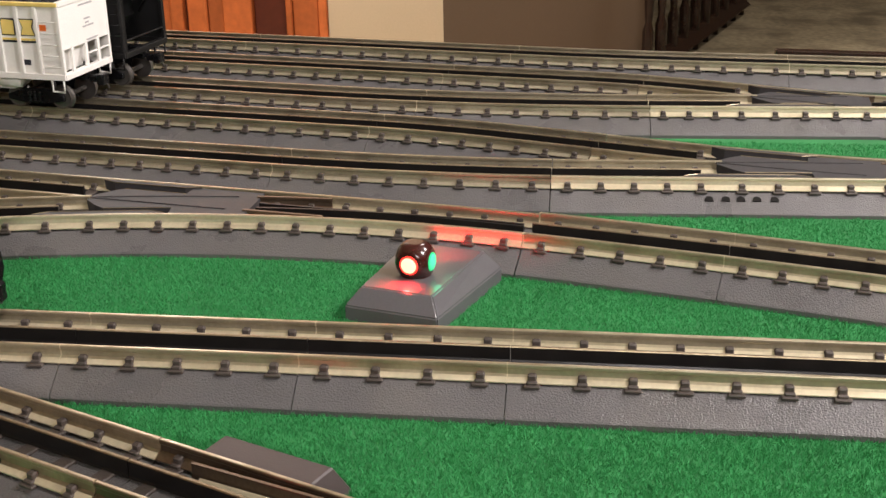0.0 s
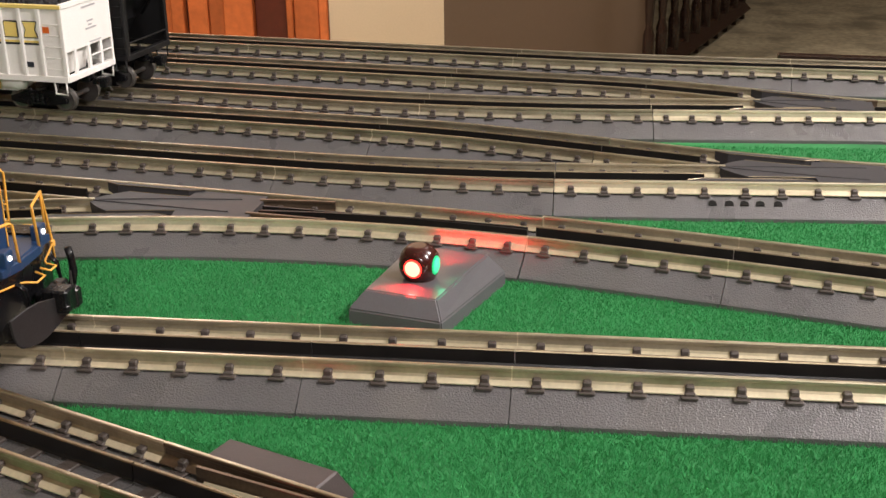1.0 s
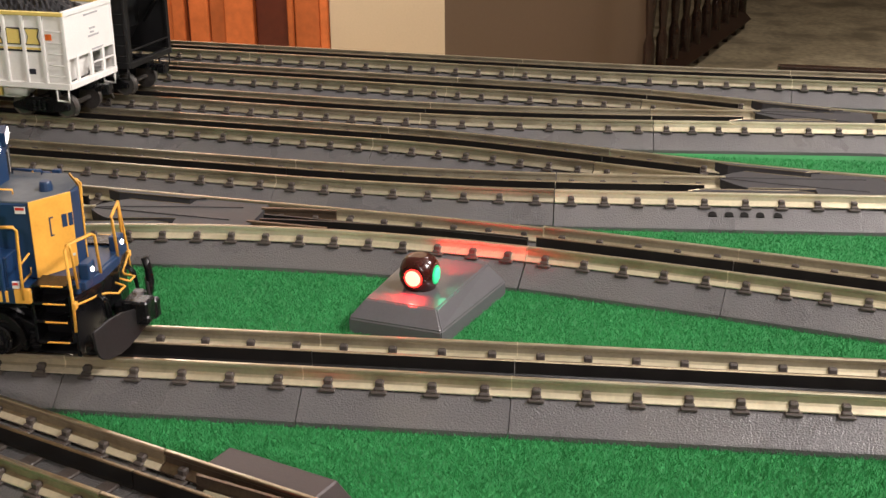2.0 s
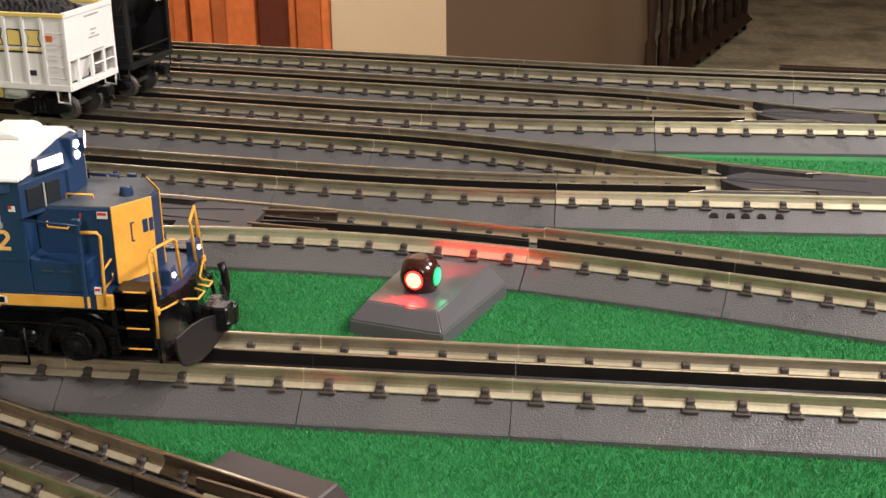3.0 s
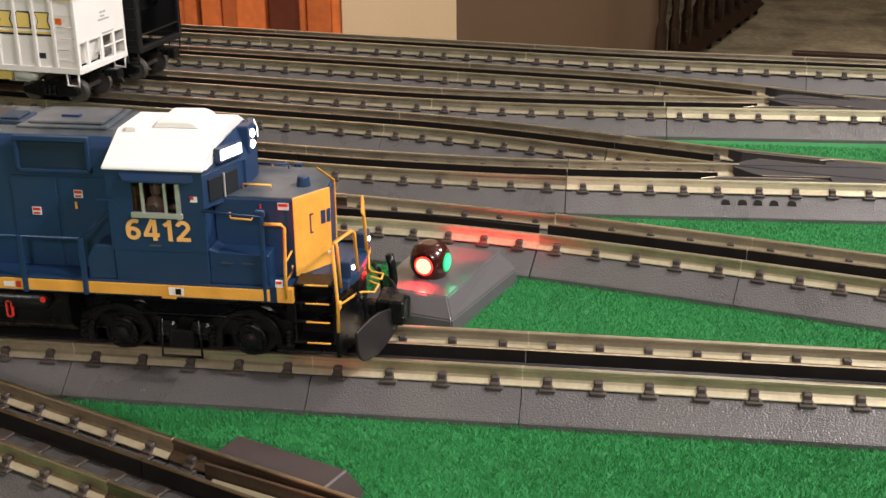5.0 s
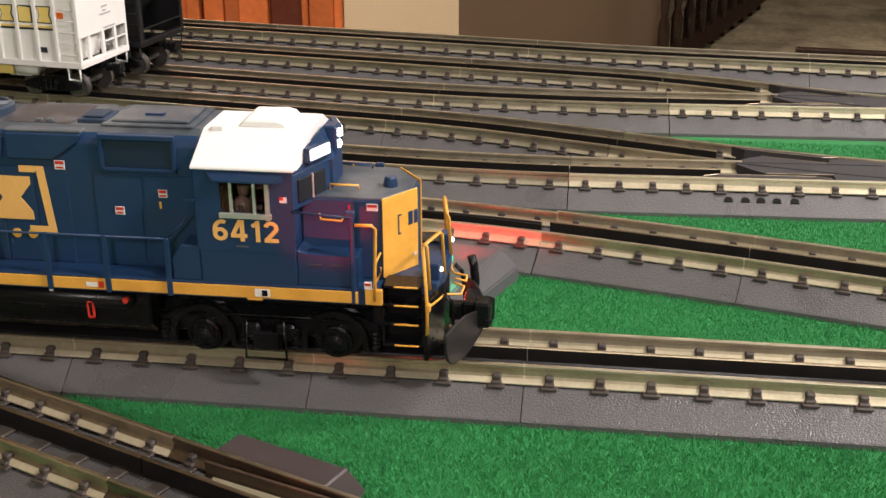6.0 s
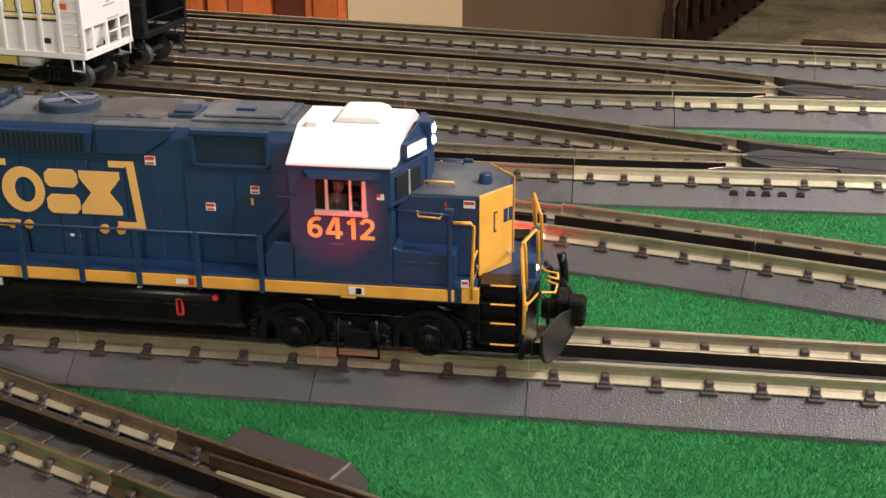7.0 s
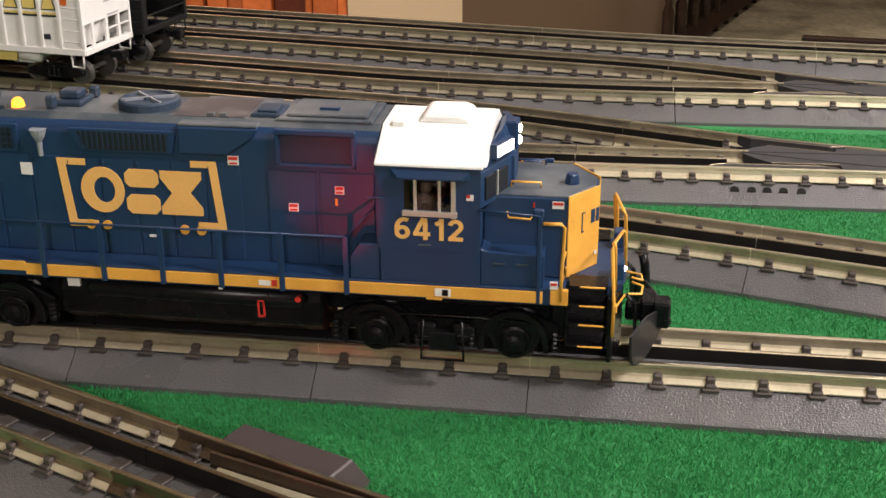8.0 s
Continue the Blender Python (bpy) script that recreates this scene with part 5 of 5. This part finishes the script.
def signal(x, y, heading, label, base=True):
    """A low ball signal with four lenses on a bevelled grey base."""
    ob = thing("dwarf_signal", label, "signal", "dwarf signals", pose(x, y, 0, 0, 0, heading))
    bm = bmesh.new()
    low = [(-0.0250, -0.0325), (0.0246, -0.0325), (0.0320, 0.041), (-0.0270, 0.041)]
    top = [(-0.0192, -0.0240), (0.0187, -0.0240), (0.0218, 0.041), (-0.0210, 0.041)]
    rings = [[bm.verts.new((*p, z)) for p in form] for form, z in ((low, GROUND), (low, 0.0056), (top, 0.0136))]
    bm.faces.new(rings[0])
    bm.faces.new(rings[2][::-1])
    for va, vb in zip(rings, rings[1:]):
        for i in range(4):
            bm.faces.new((va[i], va[(i + 1) % 4], vb[(i + 1) % 4], vb[i]))
    bmesh.ops.bevel(bm, geom=list(bm.edges), offset=0.0007, segments=2, affect="EDGES")
    part("base", bm, BASE, ob, "satin grey bevelled base")
    # ball, flattened on four sides
    bm = bmesh.new()
    bmesh.ops.create_icosphere(bm, subdivisions=4, radius=0.0108)
    for v in bm.verts:
        for k in (0, 1):
            v.co[k] = max(-0.0088, min(0.0088, v.co[k]))
        v.co.z = max(-0.0080, min(0.0094, v.co.z)) + 0.0214
    ball = part("ball", bm, BALL, ob, "glossy dark red-brown ball, redder for the lens glow", smooth=True)
    bm = bmesh.new()
    lathe(bm, [(0.0080, 0.0130), (0.0080, 0.0140), (0.0070, 0.0146)], sides=24)
    part("collar", bm, BALL, ob, "dark collar")
    for k, (ring, core) in enumerate(((RED_LENS, RED_CORE), (GREEN_LENS, GREEN_CORE), (RED_LENS, RED_CORE))):
        turn = Matrix.Translation((0, 0, 0.0213)) @ Matrix.Rotation(k * math.pi / 2, 4, "Z")
        bm = bmesh.new()
        lathe(bm, [(0.0049, -0.0086), (0.0049, -0.0091), (0.0045, -0.0094)], axis="y", sides=24)
        bezel = part("lens", bm, ring, ob, "lit red lens" if k % 2 == 0 else "lit green lens")
        bezel.matrix_basis = turn
        bm = bmesh.new()
        lathe(bm, [(0.0041, -0.0093), (0.0039, -0.0097), (0.0024, -0.0101)], axis="y", sides=24)
        part("lens_core", bm, core, bezel, smooth=True)
    return ob


signal(-0.0910, 0.5720, -14.5, "dark ball signal lit red and green on grey base")
signal(-0.1000, 0.2850, 191.0, "dark ball signal lit red on grey base at the table's front")


def lens_light(x, y, heading, k, power, colour, angle=150, rise=-0.04):
    a = radians(heading) + k * math.pi / 2
    d = Vector((math.sin(a), -math.cos(a), 0))
    where = Vector((x, y, 0.0213)) + d * 0.0125
    spot_lamp("signal_lens_light", where, where + d * 0.1 + Vector((0, 0, rise * 0.1)), power, colour, angle, 0.003)


lens_light(-0.0910, 0.5720, -14.5, 0, 0.10, (1.0, 0.015, 0.015), 150, -0.7)
lens_light(-0.0910, 0.5720, -28.0, 2, 0.17, (1.0, 0.004, 0.008), 84)
lens_light(-0.0910, 0.5720, -14.5, 1, 0.008, (0.05, 1.0, 0.45))
lens_light(-0.1000, 0.2850, 186.0, 0, 0.58, (1.0, 0.006, 0.05), 17, 0.41)
lens_light(-0.1000, 0.2850, 191.0, 0, 0.022, (1.0, 0.03, 0.03), 150, -0.1)
lens_light(-0.1000, 0.2850, 186.0, 0, 0.22, (1.0, 0.01, 0.02), 18, -0.15)

# ---- hopper cars ----
CAR_WHITE = material("white_hopper_paint", (0.86, 0.845, 0.81), 0.45, vary=0.05, scale=25, grain=700, bump=0.06, dirt=(0.62, 0.58, 0.52), dirt_scale=20, dirt_amount=0.35)
PALE_YELLOW = material("pale_yellow_paint", (0.86, 0.66, 0.20), 0.45, vary=0.06, scale=40, grain=700, bump=0.05)
CAR_BLACK = material("black_hopper_paint", (0.006, 0.006, 0.0065), 0.45, vary=0.25, scale=40, grain=700, bump=0.1)
COAL = material("coal_lumps", (0.010, 0.010, 0.012), 0.62, vary=0.4, scale=200, grain=900, bump=0.5)
MARK_DARK = material("dark_navy_lettering", (0.020, 0.022, 0.035), 0.5, vary=0.1, bump=0)
ORANGE_MARK = material("orange_placard", (0.80, 0.16, 0.02), 0.5, vary=0.1, bump=0)
PALE_MARK = material("grey_stencil", (0.42, 0.41, 0.42), 0.5, vary=0.1, bump=0)


RIDE = 0.0055       # how high the car bodies ride over their trucks


def hopper(label, paint, m, white):
    """A coal hopper whose end stands at the origin and whose body runs back along -x."""
    ob = thing("hopper_car", label, "model hopper car", "hopper cars", m)
    L = 232
    inner = -3.5 if white else -27
    for s in (-1, 1):
        side = mpart("side_sheet", [(-L, -1, s * 31, s * 32.2, 24, 74.5)], paint, ob, "flat side sheet", 0.1)
        mpart("top_chord", [(-L, 0, s * 30.5, s * 34, 74.2, 77)], PALE_YELLOW if white else paint, ob, "yellow top chord" if white else "black top chord", 0.3)
        mpart("side_sill", [(-L, 0, s * 30.5, s * 34, 20, 24.5)], paint, ob, "side sill", 0.3)
        for i in range(14):
            x = -19.5 - i * 15.9
            if x < -L + 4:
                break
            mpart("side_rib", [(x - 1.5, x + 1.5, s * 32, s * 34, 24, 74.3)], paint, side, bevel=0.5)
        mpart("corner_post", [(-2.8, 0.2, s * 31, s * 33.6, 20, 77)], paint, ob, bevel=0.4)
        for i in range(5):
            mtube("ladder_rung", [(-15.5, s * 32, 30 + i * 8.3), (-15.0, s * 34.4, 30 + i * 8.3), (-4, s * 34.4, 30 + i * 8.3), (-3.6, s * 32, 30 + i * 8.3)], 0.34, paint, side)
        mtube("stirrup_step", [(-12.5, s * 33, 21), (-12.0, s * 33, 11.5), (-2.5, s * 33, 11.0), (-2.2, s * 33, 21)], 1.0, paint, ob, sides=4)
        for j, x in enumerate((-60, -118, -176)):
            mprism("discharge_bay", [(x - 26, 26), (x + 26, 26), (x + 9, 9.5), (x - 9, 9.5)], ys(s * 6, s * 24), paint, ob, "sloped discharge bay")
        # lettering drawn as outlined blocks
        if white:
            for i, w in enumerate((11.4, 11.4, 11.4, 11.4)):
                x = -27.7 - i * 15.9 - w / 2
                back = mprism("emblem_mark", [(x - 0.6, 52.2), (x + w + 0.6, 52.2), (x + w - 1.4, 58.5), (x + w + 0.6, 64.9), (x - 0.6, 64.9), (x + 1.4, 58.5)] if i != 1 else
                              [(x - 0.6, 52.2), (x + w - 0.6, 52.2), (x + w, 53.4), (x + w, 63.6), (x + w - 0.6, 64.9), (x + 0.6, 64.9), (x - 0.6, 63.6)], ys(s * 32.1, s * 32.5), MARK_DARK, side, "dark outline", 0)
                mprism("emblem_mark", [(x + 0.2, 53.0), (x + w - 0.2, 53.0), (x + w - 2.2, 58.5), (x + w - 0.2, 64.1), (x + 0.2, 64.1), (x + 2.2, 58.5)] if i != 1 else
                       [(x + 0.2, 53.0), (x + w - 1, 53.0), (x + w - 0.8, 63.4), (x + 1, 64.1), (x + 0.2, 63)], ys(s * 32.4, s * 32.8), PALE_YELLOW, side, "yellow block", 0)
                mpart("underline", [(x - 0.5, x + w + 0.5, s * 32.1, s * 32.6, 47.2, 48.6)], MARK_DARK, side, "dark bar", 0)
                mpart("underline", [(x - 0.5, x + w + 0.5, s * 32.1, s * 32.6, 48.8, 50.4)], PALE_YELLOW, side, "yellow bar", 0)
            mpart("placard", [(-17.2, -12.0, s * 32.1, s * 32.7, 56.4, 60.8)], ORANGE_MARK, side, "orange placard", 0)
            mpart("placard", [(-34.8, -28.4, s * 32.1, s * 32.6, 30.5, 34.5)], MARK_DARK, side, "dark stencil panel", 0)
            mpart("lower_stripe", [(-L, -62, s * 28, s * 30, 12, 20)], PALE_YELLOW, ob, "yellow lower stripe")
            bm = bmesh.new()
            lathe(bm, [(1 * MM, -62 * MM), (6 * MM, -60 * MM), (6 * MM, -44 * MM), (1 * MM, -42 * MM)], (0, s * 24 * MM, 17 * MM), "x", 16)
            part("air_reservoir", bm, paint, ob, "white cylinder under the sill", smooth=True)
    # end: sheet above, open frame and slope sheet below
    mpart("end_sheet", [(inner - 1, inner, -31, 31, 43, 76.5)] if not white else [(-1.4, 0, -32, 32, 42, 76.5)], paint, ob, "end sheet", 0.2)
    mpart("end_chord", [(-3, 0.8, -33, 33, 74, 77.6)], paint, ob, bevel=0.3)
    mpart("end_sill", [(-4, 0.8, -33, 33, 20, 24.5)], paint, ob, "end sill", 0.3)
    for y in (-20, -1, 16) if white else (-31, 31):
        mpart("end_post", [(-2, 0.3, y - 1.6, y + 1.6, 24, 44 if white else 75)], paint, ob, bevel=0.2)
    mpart("end_rail", [(-2, 0, 2 if white else -33, 33, 33, 34)], paint, ob, bevel=0.2)
    mprism("slope_sheet", [(inner - 2, 44), (inner, 44), (-8, 24), (-10, 24)] if white else [(inner - 2, 44), (inner, 44), (-40, 24), (-42, 24)], ys(-30.5, 4 if white else 30.5), paint, ob, "sloped hopper sheet", 0)
    mpart("centre_sill", [(-L, -1, -5, 5, 14, 24)], BLACK, ob, "black centre sill")
    mpart("far_end", [(-L - 1, -L + 1, -32, 32, 24, 76)], paint, ob)
    mpart("coupler", [(0, 9, -3, 3, 12, 17.5), (7, 13.5, -5, 4, 10.5, 18.5)], BLACK, ob, "black knuckle coupler", 0.8)
    mtube("brake_hose", [(2, 9, 17), (6, 10, 10), (9, 9.5, 5)], 0.8, WHEEL, ob)
    if white:
        for y, z, w in ((-6, 71.5, 19), (0, 60.5, 8), (1, 57.5, 5), (-3, 55.0, 15), (0, 44.6, 17)):
            mpart("stencil", [(-0.2, 0.25, y, y + w, z - 1.2, z)], PALE_MARK, ob, "faded grey stencil bar", 0)
    else:
        for z in (72.0, 69.0):
            mpart("stencil", [(-0.2, 1.05, 14, 28, z - 1.6, z)], WHITE_MARK, ob, "white stencil bar", 0)
        mtube("end_brace", [(-1, -31, 76), (-22, -31, 46)], 1.4, paint, ob, sides=4)
        mtube("end_brace", [(-1, 31, 76), (-22, 31, 46)], 1.4, paint, ob, sides=4)
    # coal
    rng = random.Random(7 if white else 9)
    bm = bmesh.new()
    nx, ny = 90, 24
    grid = [[bm.verts.new(((inner - 2 - (L + inner - 6) * i / nx) * MM, (-30.5 + 61 * j / ny) * MM,
                           (70 + 13 * math.sin(math.pi * min(1, max(0, j / ny))) * min(1, i / 10, (nx - i) / 10) + rng.uniform(-1.4, 1.6)) * MM)) for j in range(ny + 1)] for i in range(nx + 1)]
    for i in range(nx):
        for j in range(ny):
            bm.faces.new((grid[i][j], grid[i + 1][j], grid[i + 1][j + 1], grid[i][j + 1]))
    part("coal_load", bm, COAL, ob, "heaped black coal load")
    # trucks
    for cx in (-34, -L + 34):
        truck = new("truck")
        truck.parent = ob
        truck.location.z = -RIDE
        tagged(truck, "black freight truck")
        for s in (-1, 1):
            mprism("side_frame", [(cx - 24, 7), (cx - 24, 11), (cx - 10, 16), (cx + 10, 16), (cx + 24, 11), (cx + 24, 7), (cx + 10, 5), (cx - 10, 5)], ys(s * 21, s * 24.5), BLACK, truck, "black side frame", 0.6)
            for k in (-4, 0, 4):
                bm = bmesh.new()
                lathe(bm, [((2.0 if i % 2 else 1.5) * MM, (6 + i) * MM) for i in range(9)], ((cx + k) * MM, s * 25 * MM, 0), sides=10)
                part("spring", bm, BLACK, truck)
        for ax in (-18.5, 18.5):
            bm = bmesh.new()
            for s in (-1, 1):
                lathe(bm, [(2 * MM, s * 19.6 * MM), (7.0 * MM, s * 19.0 * MM), (8.4 * MM, s * 19.4 * MM), (8.5 * MM, s * 15.6 * MM), (9.6 * MM, s * 15.0 * MM), (9.4 * MM, s * 14.2 * MM), (3 * MM, s * 14.6 * MM)], ((cx + ax) * MM, 0, 8.5 * MM), "y", 24)
            lathe(bm, [(1.8 * MM, -20 * MM), (1.8 * MM, 20 * MM)], ((cx + ax) * MM, 0, 8.5 * MM), "y", 10)
            part("wheelset", bm, WHEEL, truck, "dull steel wheels on an axle")
    return ob


def on_line(line, x):
    px, py, h = line.at(line.reach(x))
    return Matrix.Translation((px, py, RAIL_TOP + RIDE)) @ Matrix.Rotation(h, 4, "Z")


hopper("white and yellow model hopper car heaped with coal on the track", CAR_WHITE, on_line(DIAG, -0.387), True)
hopper("black model hopper car heaped with coal on the track", CAR_BLACK, on_line(EAST, -0.369), False)


# ---- what moves ----
TRAVEL = [(0.0, -0.2895), (0.5, -0.2720), (1.0, -0.2550), (1.5, -0.2370), (3.0, -0.1820), (3.5, -0.1650), (4.0, -0.1457), (4.5, -0.1268),
          (6.0, -0.0721), (6.5, -0.0538), (7.0, -0.0348), (7.5, -0.0168), (8.0, 0.0)]


def motions():
    walk(loco, [(t, pose(x, MAIN_Y, RAIL_TOP)) for t, x in TRAVEL])
    for wheels, x in WHEELSETS:
        rows = []
        for i in range(33):
            t = i * 0.25
            way = float(np.interp(t, [r[0] for r in TRAVEL], [r[1] for r in TRAVEL]))
            rows.append((t, Matrix.Translation((x, 0, 0.0105)) @ Matrix.Rotation(way / 0.0105, 4, "Y")))
        walk(wheels, rows)


motions()
